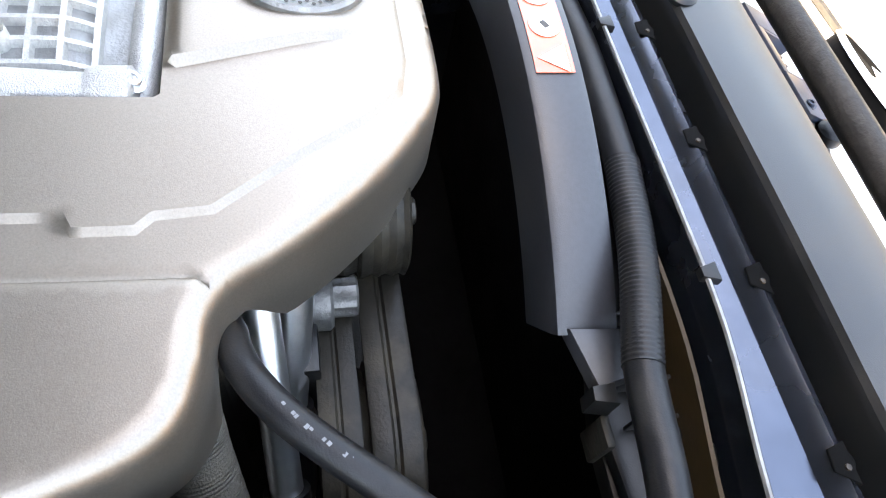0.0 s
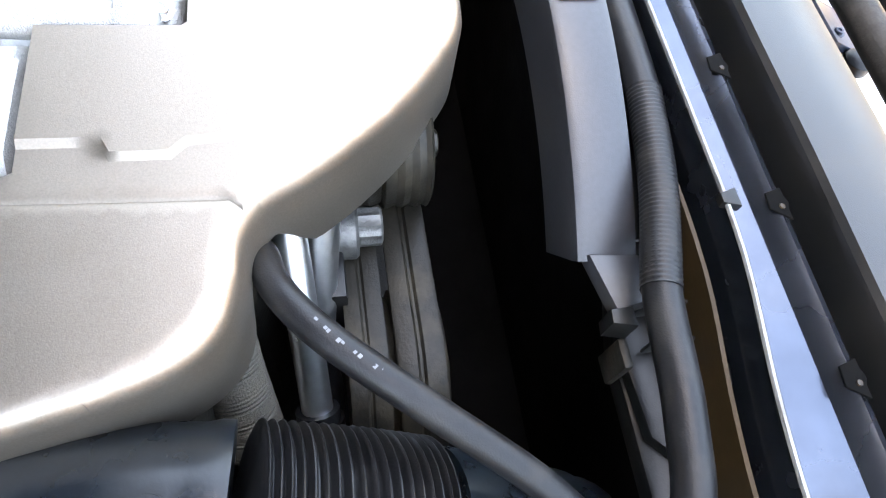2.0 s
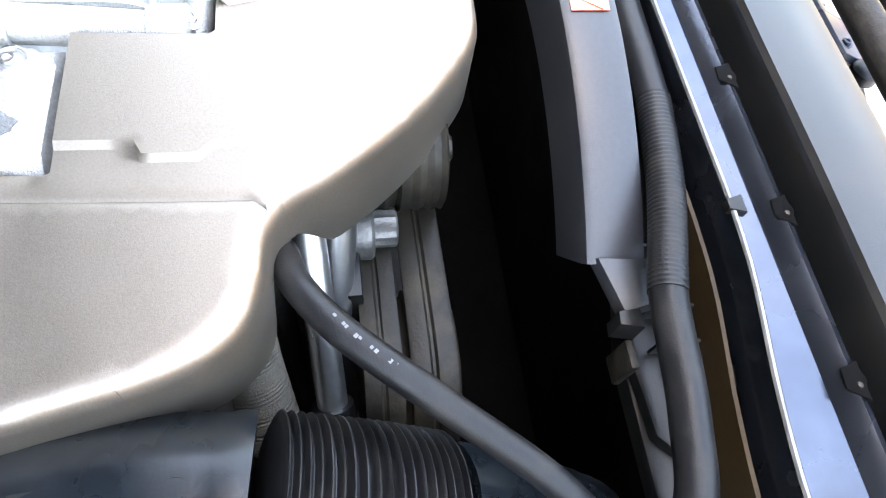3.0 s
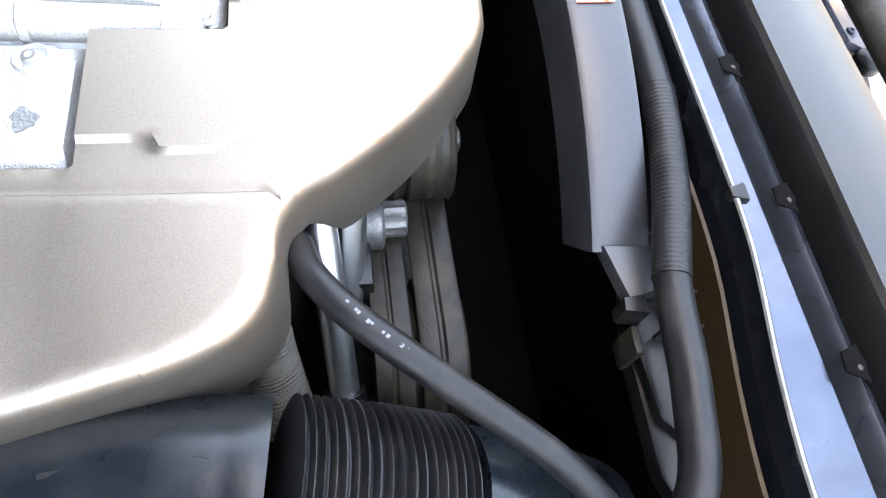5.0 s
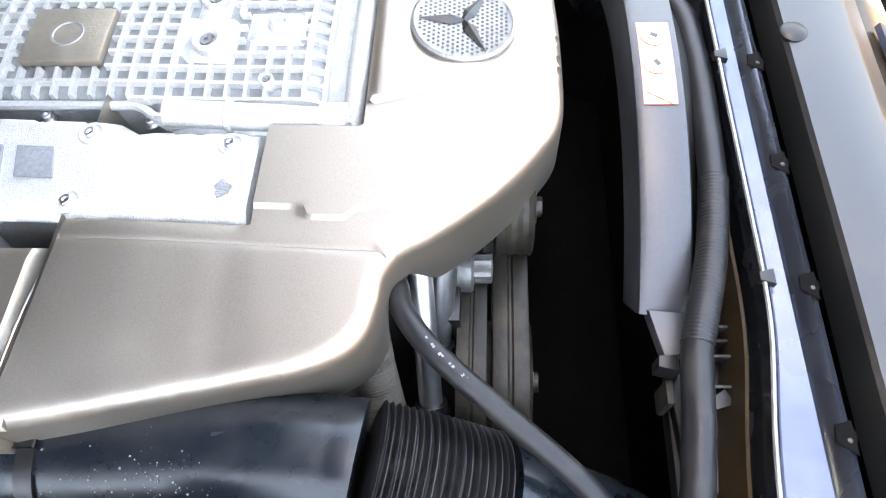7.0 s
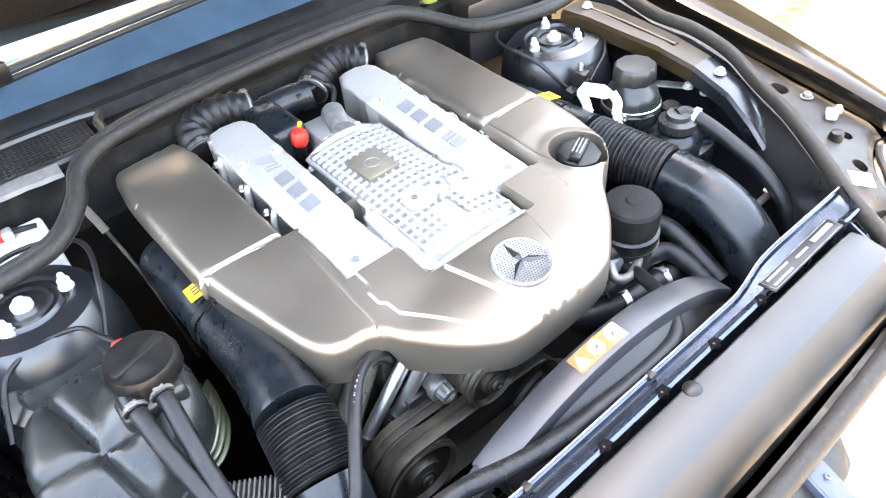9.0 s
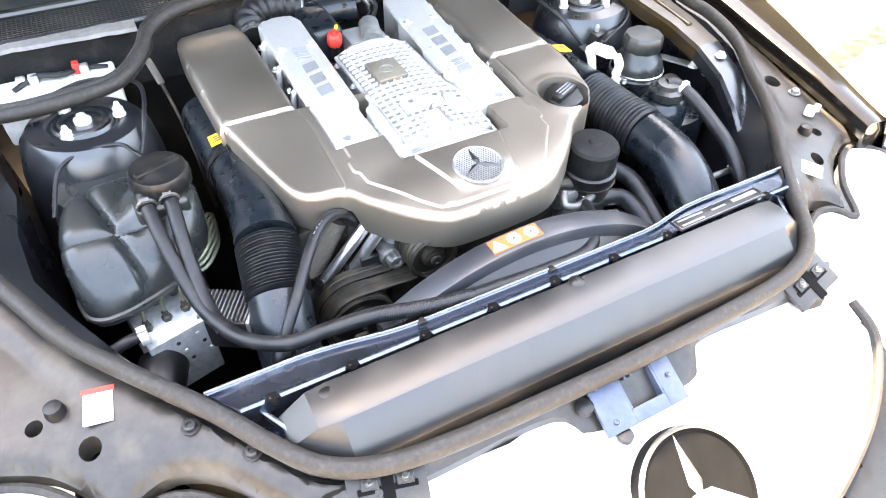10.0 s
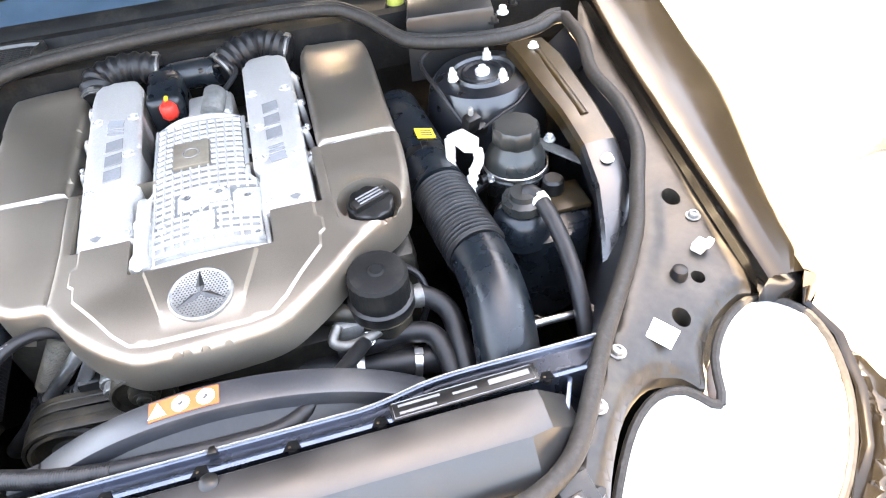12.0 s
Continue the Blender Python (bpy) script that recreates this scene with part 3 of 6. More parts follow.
def build_bonnet():
    ob = part("bonnet", box(-0.80, 0.80, -0.012, 0.012, 0.0, 1.33, 0.01, pose(0, 1.37, 0.92, 35, 0, 0)), BODY, car, "raised black bonnet")
    # Unseen matt pad, added so glossy parts below reflect something dark.
    part("dark_underside_pad", box(-0.66, 0.66, 0.014, 0.026, 0.06, 1.22, 0.008, pose(0, 1.37, 0.92, 35, 0, 0) @ pose(0, -0.040, 0)), FELT, ob, "unseen black pad added to darken reflections in the bay")


build_bonnet()

# ---- engine cover ----
FRONT = [(0.322, 0.722), (0.318, 0.66), (0.313, 0.615), (0.300, 0.565), (0.273, 0.530), (0.240, 0.510), (0.212, 0.488), (0.190, 0.463), (0.165, 0.437), (0.135, 0.411), (0.108, 0.391), (0.080, 0.381), (0.045, 0.377), (0.0, 0.375), (-0.055, 0.375), (-0.083, 0.380), (-0.110, 0.397), (-0.136, 0.418), (-0.160, 0.443), (-0.179, 0.468), (-0.190, 0.486), (-0.205, 0.496), (-0.228, 0.499), (-0.249, 0.506), (-0.264, 0.522), (-0.274, 0.547), (-0.284, 0.587), (-0.294, 0.628), (-0.304, 0.672), (-0.314, 0.722)]


def build_engine_cover():
    ob = thing("engine_cover", "satin silver-grey engine cover with two long side panels", "engine cover", (0, 0.7, 0.7))
    poly = [(p.x, min(p.y, 0.7205)) for p in spline([(x, y, 0) for x, y in FRONT], 5)]

    # raised middle with a jogged step round it, and a badge panel between two ridges
    half = [(0.160, 0.600), (0.160, 0.556), (0.168, 0.552), (0.168, 0.528), (0.161, 0.521), (0.159, 0.497), (0.133, 0.463), (0.105, 0.424), (0.085, 0.404), (0.060, 0.399)]
    raised = [(0.003 + x, y) for x, y in half] + [(0.003 - x, y) for x, y in half[::-1]]
    badge_panel = [(0.084, 0.5205), (0.082, 0.515), (0.070, 0.470), (0.052, 0.408), (-0.040, 0.408), (-0.058, 0.470), (-0.071, 0.515), (-0.073, 0.5205)]
    facet = [[(-0.187, 0.7205), (-0.187, 0.60), (-0.190, 0.503), (-0.1935, 0.4985)], [(0.193, 0.7205), (0.193, 0.60), (0.196, 0.545)]]

    def offset(line, d):
        out = []
        for i, p in enumerate(line):
            q, r = line[max(i - 1, 0)], line[min(i + 1, len(line) - 1)]
            t = Vector((r[0] - q[0], r[1] - q[1])).normalized()
            out.append((p[0] + t.y * d, p[1] - t.x * d))
        return out

    def z(x, y, d):
        dd = distance((x, y), poly[:-1], False) if y > 0.69 else d
        ax = abs(x - 0.003)
        v = 0.7805 + 0.006 * step_up(0.5, 0.75, y)
        v -= 0.006 * step_up(0.46, 0.38, y)
        out = 0 if inside((x, y), raised) else distance((x, y), raised)
        v -= 0.0028 * step_up(0.0, 0.0036, out) * (1 if y < 0.60 else max(0.0, 1 - (y - 0.60) / 0.06))
        rise = distance((x, y), badge_panel) if inside((x, y), badge_panel) else 0
        v += 0.0050 * step_up(0.0, 0.0042, rise) * step_up(0.405, 0.45, y)
        for line in facet:
            gap = distance((x, y), line, False)
            v -= 0.0014 * (1 - step_up(0.0, 0.0022, gap))
        v -= 0.055 * max((1 - step_up(0.172, 0.176, ax)) * step_up(0.590, 0.594, y), (1 - step_up(0.0945, 0.097, abs(x - 0.006))) * step_up(0.5215, 0.5245, y))
        cap = math.hypot(x - 0.244, y - 0.567)
        v += 0.003 * (1 - step_up(0.047, 0.066, cap))
        v -= 0.036 * (1 - step_up(0.041, 0.0465, cap))
        return v - round_edge(dd, 0.012)

    def skirt(x, y):
        v = 0.712 + 0.03 * step_up(0.55, 0.72, y)
        return v + 0.030 * (1 - step_up(0.014, 0.028, abs(x + 0.205))) * step_up(0.53, 0.50, y)

    lines = [((sx * x + 0.003, 0.592), (sx * x + 0.003, 0.7205)) for sx in (1, -1) for x in (0.1725, 0.1755)]
    lines += [((x0, y), (x1, y)) for y in (0.590, 0.594) for x0, x1 in ((-0.1725, -0.091), (0.103, 0.1785))]
    lines += [((-0.091, y), (0.103, y)) for y in (0.5215, 0.5245)]
    lines += [((0.006 + sx * x, 0.5215), (0.006 + sx * x, 0.594)) for sx in (1, -1) for x in (0.0945, 0.097)]
    for run in (raised, offset(raised, -0.0036), badge_panel, offset(badge_panel, 0.004), facet[0], offset(facet[0], 0.0022), offset(facet[0], -0.0022), facet[1], offset(facet[1], 0.0022), offset(facet[1], -0.0022)):
        lines += list(zip(run, run[1:]))
    for r in (0.041, 0.0465):
        ring = [(0.244 + r * math.cos(k * math.pi / 18), 0.567 + r * math.sin(k * math.pi / 18)) for k in range(37)]
        lines += list(zip(ring, ring[1:]))
    part("front_panel", sheet(poly, z, 0.0055, skirt, lines=lines), SILVER, ob, "satin silver front panel with a rounded rim", sharp=36)
    for s in (1, -1):
        rear = [(0.320 * s, 0.7222), (0.323 * s, 0.85), (0.326 * s, 0.98), (0.322 * s, 1.035), (0.30 * s, 1.050), (0.22 * s, 1.060), (0.206 * s, 1.055), (0.193 * s, 1.0), (0.190 * s, 0.86), (0.189 * s, 0.7222)]
        rear = [(p.x, max(p.y, 0.7222)) for p in spline([(x, y, 0) for x, y in rear], 3)]

        def zr(x, y, d):
            dd = min(distance((x, y), rear), 0.05) if y > 0.745 else min(abs(abs(x) - 0.321), abs(abs(x) - 0.189))
            return 0.7866 + 0.006 * step_up(0.75, 1.0, y) - round_edge(dd, 0.014)

        side = part("side_panel", sheet(rear, zr, 0.009, lambda x, y: 0.742 if abs(x) > 0.25 else 0.71), SILVER, ob, "long satin grey side panel")
        part("seam_lip", tube([(0.190 * s, 0.7213, 0.7785), (0.25 * s, 0.7213, 0.7868), (0.30 * s, 0.7213, 0.7860), (0.321 * s, 0.7213, 0.772)], 0.0007, 6, 4), STEEL, side, "thin bright line along the seam")
    # round badge: punched disc with three dark arms
    at, tilt = Vector((0.006, 0.452, 0.7850)), Euler((radians(6), 0, 0)).to_matrix().to_4x4()
    m = Matrix.Translation(at) @ tilt
    badge = part("badge", lathe([(0.041, -0.004), (0.041, 0.0015), (0.0385, 0.003), (0.037, 0.0018), (0.001, 0.0018)], (0, 0, 0), segs=48), CASTDARK, ob, "round punched metal badge")
    badge.matrix_local = Matrix.Translation(at - origin(ob)) @ tilt @ Matrix.Translation(origin(ob))
    dots = bmesh.new()
    for i in range(-9, 10):
        for j in range(-9, 10):
            x, y = (i + 0.5 * (j % 2)) * 0.0042, j * 0.0037
            if math.hypot(x, y) < 0.0355:
                c = m @ Vector((x, y, 0.0022))
                dots.faces.new([dots.verts.new(c + tilt.to_3x3() @ Vector((0.0013 * math.cos(a), 0.0013 * math.sin(a), 0))) for a in [k * math.pi / 3 for k in range(6)]])
    part("perforation", dots, DARKINK, ob, "small dark punched holes", kind="stuff")
    for k in range(3):
        a = radians(90 + 120 * k)
        t = Vector((math.cos(a), math.sin(a), 0))
        n = Vector((-t.y, t.x, 0))
        arm = bmesh.new()
        top = arm.verts.new(m @ (t * 0.007 + Vector((0, 0, 0.0055))))
        low = [arm.verts.new(m @ (p + Vector((0, 0, 0.0026)))) for p in (t * 0.0365, t * 0.010 + n * 0.0055, -t * 0.004, t * 0.010 - n * 0.0055)]
        for i in range(4):
            arm.faces.new((low[i], low[(i + 1) % 4], top))
        part("badge_arm", arm, GREYPL, ob, "dark emblem arm", smooth=False)
    cap = part("oil_cap", lathe([(0.034, -0.02), (0.034, -0.002), (0.0325, 0.0), (0.028, 0.001), (0.001, 0.001)], (0.245, 0.566, 0.7765), (0.0, -0.1, 1), 40, wobble=lambda a, i: 1 + (0.03 * math.cos(8 * a) if i < 3 else 0)), PLASTIC, ob, "round black oil filler cap")
    grip = bmesh.new()
    box(-0.030, 0.030, -0.009, 0.009, 0.0, 0.011, 0.003, pose(0.245, 0.566, 0.7765, 6, 0, 25), grip)
    part("grip", grip, PLASTIC, cap)
    for k in (-1.3, 0, 1.3):
        part("mark", box(-0.02, 0.02, -0.0012, 0.0012, 0, 0.0008, 0, pose(0.245, 0.566, 0.7880, 6, 0, 25) @ pose(0, k * 0.0045, 0)), GREYINK, cap, "grey printed bar")


build_engine_cover()


# ---- top of the engine ----
def build_intake_cover(s):
    ob = thing("intake_cover", "sandblasted silver cast intake cover with dark badge bars", "intake cover", (0.135 * s, 0.8, 0.75), "cast intake covers")
    plan = [(0.090, 0.5965), (0.094, 0.690), (0.086, 0.705), (0.088, 0.99), (0.100, 1.018), (0.150, 1.022), (0.170, 1.008), (0.174, 0.96), (0.170, 0.5965)]
    plan = [(x * s, y) for x, y in plan]
    dense = []
    for (x0, y0), (x1, y1) in zip(plan, plan[1:] + plan[:1]):
        k = max(1, int(math.hypot(x1 - x0, y1 - y0) / 0.012))
        dense += [(x0 + (x1 - x0) * i / k, y0 + (y1 - y0) * i / k) for i in range(k)]
    top = lambda y: 0.774 + 0.030 * (y - 0.588) / 0.43

    def z(x, y, d):
        return top(y) - round_edge(d, 0.007)

    body = part("body", sheet(dense, z, 0.009, lambda x, y: 0.705), CAST, ob)
    for k, y in enumerate((0.618, 0.72, 0.80, 0.90)):
        for x in ((0.100, 0.158) if k in (1, 3) else (0.104,)):
            c = (x * s, y, top(y))
            part("screw_boss", lathe([(0.010, -0.002), (0.010, 0.0005), (0.0085, 0.0015), (0.0075, 0.0), (0.0065, -0.0005), (0.0001, -0.0005)], c, segs=20), CAST, ob)
            hexbolt("screw", (c[0], c[1], c[2] - 0.0005), 0.0042, 0.004, STEEL, ob, label="bright socket screw", washer=False)
    for k, y in enumerate((0.70, 0.78, 0.86, 0.95)):
        part("side_boss", tube([(0.172 * s, y, top(y) - 0.006), (0.178 * s, y, top(y) - 0.02), (0.182 * s, y, 0.73)], 0.006, 10, 4), CAST, ob)
        hexbolt("side_bolt", (0.180 * s, y + 0.016, 0.772), 0.005, 0.007, STEEL, ob)
    # badge: slanted bars and plain blocks, printed dark
    x = 0.127 * s
    for k in range(4):
        y = (0.858 + 0.010 * k) if s < 0 else (0.742 - 0.010 * k)
        m = pose(x, y, top(y) + 0.0012, 4, 0, 0) @ pose(0, 0, 0, 0, 0, 12 * s)
        part("badge_bar", box(-0.013, 0.013, -0.0028 - (0.004 if k == 3 else 0), 0.0028 + (0.004 if k == 3 else 0), -0.001, 0.0006, 0, m), GREYINK, ob, "grey badge bar")
    for k in range(3):
        y = (0.826 - 0.037 * k) if s < 0 else (0.776 + 0.037 * k)
        m = pose(x, y, top(y) + 0.0012, 4, 0, 0)
        slab = [(-0.013, -0.0165), (-0.013, 0.0105), (0.013, 0.0165), (0.013, -0.0105)]
        bm = prism([(px * (1 if s < 0 else -1), py * (1 if s < 0 else -1)) for px, py in slab], -0.001, 0.0008, 0.0003, None, m)
        part("badge_block", bm, PALEINK, ob, "pale grey badge block", smooth=False)
    part("front_pad", prism([(0.007 * math.cos(t) * (1 + 0.3 * math.sin(3 * t)), 0.006 * math.sin(t) * (1 + 0.2 * math.cos(5 * t))) for t in [2 * math.pi * i / 14 for i in range(14)]], -0.001, 0.0004, 0, None, pose(0.142 * s, 0.616, top(0.612) + 0.0005, 4, 0, 0)), CASTDARK, ob, "rough grey rubbed patch")


for s in (1, -1):
    build_intake_cover(s)


def build_charger():
    ob = thing("charge_cooler", "silver cast charge cooler housing with a waffle of ribs", "charge cooler", (0.006, 0.7, 0.72))
    cx = 0.006
    half = lambda y: 0.071 + 0.016 * step_up(0.700, 0.672, y) + 0.002 * step_up(0.60, 0.54, y)

    def arch(x, y):
        u = (x - cx) / 0.088
        return 0.7795 - 0.013 * u * u - 0.010 * step_up(0.575, 0.545, y) * (1 - 0.4 * u * u) + 0.004 * step_up(0.60, 0.75, y)

    us = [-1 + k / 8 for k in range(17)]
    bm = bmesh.new()
    rows = []
    ys = [0.528 + 0.0058 * j for j in range(60)]
    for y in ys:
        w = half(y)
        rows.append([bm.verts.new((cx - w - 0.002, y, 0.715))] + [bm.verts.new((cx + u * w, y, arch(cx + u * w, y) - (0.005 if abs(u) == 1 else 0))) for u in us] + [bm.verts.new((cx + w + 0.002, y, 0.715))])
    for a, b in zip(rows, rows[1:]):
        for i in range(len(a) - 1):
            bm.faces.new((a[i], a[i + 1], b[i + 1], b[i]))
    bm.faces.new(rows[0][::-1])
    bm.faces.new(rows[-1])
    # Darker metal than the ribs paints in the shade of the waffle cells.
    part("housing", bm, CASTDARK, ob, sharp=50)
    # smooth pads between the ribs
    pads = [(-0.036, 0.024, 0.730, 0.800), (-0.030, 0.020, 0.628, 0.676), (0.010, 0.050, 0.640, 0.668), (-0.092, -0.062, 0.530, 0.670), (0.050, 0.096, 0.606, 0.668), (-0.012, 0.026, 0.575, 0.625)]
    flat = lambda x, y: any(x0 < x < x1 and y0 < y < y1 for x0, x1, y0, y1 in pads)
    ribs = bmesh.new()

    def bar(a, b, w, along):
        """A tapered rib piece from a to b, following the arch."""
        low, high = [], []
        for p in (a, b):
            for sgn in (-1, 1):
                q = (p[0], p[1] + sgn * w) if along else (p[0] + sgn * w, p[1])
                r = (p[0], p[1] + sgn * w * 0.6) if along else (p[0] + sgn * w * 0.6, p[1])
                low.append(ribs.verts.new((q[0], q[1], arch(*q) - 0.001)))
                high.append(ribs.verts.new((r[0], r[1], arch(*r) + 0.0048)))
        for lo, hi in ((0, 1), (2, 3), (0, 2), (1, 3)):
            ribs.faces.new((low[lo], low[hi], high[hi], high[lo]))
        ribs.faces.new((high[0], high[1], high[3], high[2]))

    pitch = 0.0150
    for j in range(21):
        y = 0.556 + j * pitch
        w = half(y) - 0.004
        n = 22
        for i in range(n):
            x0, x1 = cx - w + 2 * w * i / n, cx - w + 2 * w * (i + 1) / n
            if not flat((x0 + x1) / 2, y):
                bar((x0, y), (x1, y), 0.0023, True)
    for i in range(-6, 7):
        x = cx + i * 0.0136
        for j in range(40):
            y = 0.556 + j * pitch / 2
            if abs(x - cx) < half(y) - 0.003 and y < 0.86 and not flat(x, y + pitch / 4):
                bar((x, y), (x, y + pitch / 2), 0.0021, False)
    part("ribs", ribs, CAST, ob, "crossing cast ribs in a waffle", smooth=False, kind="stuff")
    for x0, x1, y0, y1 in pads[1:]:
        bm = bmesh.new()
        grid = [[bm.verts.new((x, y, arch(x, y) + (0.0042 if 0 < i < 5 and 0 < j < 5 else -0.001))) for i, x in enumerate(np.linspace(x0, x1, 6))] for j, y in enumerate(np.linspace(y0, y1, 6))]
        for a, b in zip(grid, grid[1:]):
            for i in range(5):
                bm.faces.new((a[i], a[i + 1], b[i + 1], b[i]))
        part("pad", bm, CASTMID, ob, "smooth cast pad")
    part("plate", box(-0.034, 0.022, 0.732, 0.798, 0.782, 0.7895, 0.0015), mat("dull_bronze_plate", (0.27, 0.23, 0.18), 0.45, 0.6, 0.1, 80, 0.3, 400), ob, "dull bronze-grey square plate")
    part("plate_ring", lathe([(0.011, 0), (0.0115, 0.0008), (0.013, 0.0008), (0.0135, 0)], (-0.006, 0.765, 0.7895), segs=24, ring=True), CASTDARK, ob, "faint round stamp")
    part("pipe", tube([(-0.079, 0.548, 0.770), (-0.078, 0.60, 0.774), (-0.076, 0.672, 0.777)], 0.0105, 16, 5), CAST, ob, "smooth cast pipe along the edge")
    part("pipe_collar", lathe([(0.0115, -0.001), (0.0125, 0), (0.0125, 0.003), (0.0115, 0.004)], (-0.078, 0.622, 0.7755), (0, 1, 0.05), 20), CAST, ob)
    end = part("pipe_end", lathe([(0.0135, -0.010), (0.0145, -0.006), (0.0145, 0.010), (0.011, 0.012), (0.004, 0.012)], (-0.079, 0.546, 0.770), (0, -1, 0), 20), CAST, ob)
    hexbolt("screw", (-0.079, 0.536, 0.778), 0.0045, 0.005, STEEL, end, (0, -0.5, 1))
    for x, y, r in ((-0.012, 0.652, 0.012), (0.034, 0.654, 0.011), (0.074, 0.640, 0.010), (-0.048, 0.600, 0.006), (0.082, 0.560, 0.008)):
        h = arch(x, y)
        part("boss", lathe([(r, -0.002), (r, 0.008), (r * 0.85, 0.0095), (r * 0.6, 0.0085), (r * 0.5, 0.005), (0.0002, 0.005)], (x, y, h), segs=24), CAST, ob)
        part("boss_screw", lathe([(r * 0.42, 0), (r * 0.42, 0.003), (r * 0.2, 0.003), (r * 0.18, 0.001)], (x, y, h + 0.005), segs=6), CASTDARK, ob, smooth=False)
    post = part("post", lathe([(0.010, 0), (0.009, 0.016), (0.007, 0.018), (0.005, 0.018), (0.004, 0.012), (0.0003, 0.012)], (0.007, 0.600, 0.772), (0, -0.25, 1), 20), CASTMID, ob, "upright cast post with a bolt hole")
    part("front_rim", tube([(cx - 0.090, 0.536, 0.757), (cx - 0.05, 0.533, 0.7675), (cx, 0.532, 0.7705), (cx + 0.05, 0.533, 0.7675), (cx + 0.090, 0.536, 0.757)], 0.0085, 12, 6), CAST, ob, "thick bright front rim")
    part("rear_rim", tube([(cx - 0.070, 0.871, 0.766), (cx - 0.035, 0.872, 0.781), (cx, 0.872, 0.785), (cx + 0.035, 0.872, 0.781), (cx + 0.070, 0.871, 0.766)], 0.0065, 10, 6), CAST, ob, "bright rear rim")
    for sgn in (-1, 1):
        part("edge_rim", tube([(cx + sgn * half(y), y, arch(cx + sgn * half(y), y) - 0.002) for y in (0.54, 0.60, 0.655, 0.672, 0.686, 0.70, 0.72, 0.79, 0.868)], 0.0038, 8, 4), CAST, ob, "rolled side edge")
        for y in (0.69, 0.775, 0.855):
            hexbolt("edge_bolt", (cx + sgn * (half(y) + 0.004), y, 0.762), 0.0042, 0.006, STEEL, ob)


build_charger()


def build_rear_intake():
    ob = thing("throttle_body", "silver throttle body with plug and black duct behind the charge cooler", "throttle body", (0.0, 0.95, 0.75))
    part("duct", box(-0.085, -0.022, 0.93, 1.055, 0.72, 0.800, 0.014, segs=3), GLOSSPL, ob, "smooth black air duct")
    part("duct_back", tube([(-0.06, 1.05, 0.775), (0.0, 1.045, 0.78), (0.045, 1.03, 0.785)], 0.027, 18, 6), GLOSSPL, ob)
    part("body", box(-0.018, 0.062, 0.885, 0.975, 0.70, 0.772, 0.008), CAST, ob)
    part("flange", box(-0.035, 0.075, 0.868, 0.884, 0.70, 0.765, 0.003), CAST, ob)
    part("motor", lathe([(0.020, 0), (0.020, 0.05), (0.017, 0.054), (0.001, 0.054)], (0.025, 0.90, 0.772), (0.2, 0.9, 0.25), 20), CASTDARK, ob)
    for x, y in ((-0.01, 0.895), (0.052, 0.895), (0.05, 0.96)):
        hexbolt("bolt", (x, y, 0.772), 0.005, 0.006, STEEL, ob)
    part("cable", tube([(0.04, 0.96, 0.77), (0.075, 1.0, 0.79), (0.06, 1.02, 0.80), (0.01, 1.02, 0.795)], 0.005, 8, 6), RUBBER, ob)
    cap = thing("red_cap", "bright red ribbed plastic cap beside the throttle body", "cap", (-0.046, 0.93, 0.77))
    part("knob", lathe([(0.013, -0.012), (0.0145, -0.01), (0.0145, 0.008), (0.010, 0.014), (0.005, 0.015), (0.004, 0.024), (0.001, 0.025)], (-0.046, 0.922, 0.782), (0.05, -0.25, 1), 24, wobble=lambda a, i: 1 + 0.05 * math.cos(9 * a)), REDP, cap)
    part("tip", lathe([(0.0035, 0), (0.0035, 0.010), (0.001, 0.011)], (-0.044, 0.918, 0.803), (0.3, -0.3, 1), 10), YELLOW, cap, "small yellow tip")
    part("stub", tube([(-0.046, 0.93, 0.74), (-0.046, 0.925, 0.775)], 0.009, 12, 2), PLASTIC, cap)


build_rear_intake()


def bellows(points, r, share=0.12, count=9):
    return tube(points, r, 24, 14, radius=lambda t: 1 + share * (0.5 - 0.5 * math.cos(2 * math.pi * count * t)) - share)


def build_rear_hose(s, points):
    ob = thing("bellows_hose", "ribbed black rubber bellows hose with bright clamps", "hose", points[1], "rear bellows hoses")
    part("hose", bellows(points, 0.031, 0.16, 9), RUBBER, ob)
    for a, b in ((points[0], points[1]), (points[-1], points[-2])):
        clamp_band("hose_clamp", Vector(a).lerp(Vector(b), 0.12), Vector(b) - Vector(a), 0.0275, 0.008, IRON, ob, "bright steel hose clamp")


build_rear_hose(-1, [(-0.178, 1.018, 0.772), (-0.172, 1.062, 0.790), (-0.12, 1.078, 0.797), (-0.06, 1.070, 0.788)])
build_rear_hose(1, [(0.045, 1.030, 0.785), (0.085, 1.058, 0.797), (0.13, 1.072, 0.800), (0.183, 1.052, 0.788)])


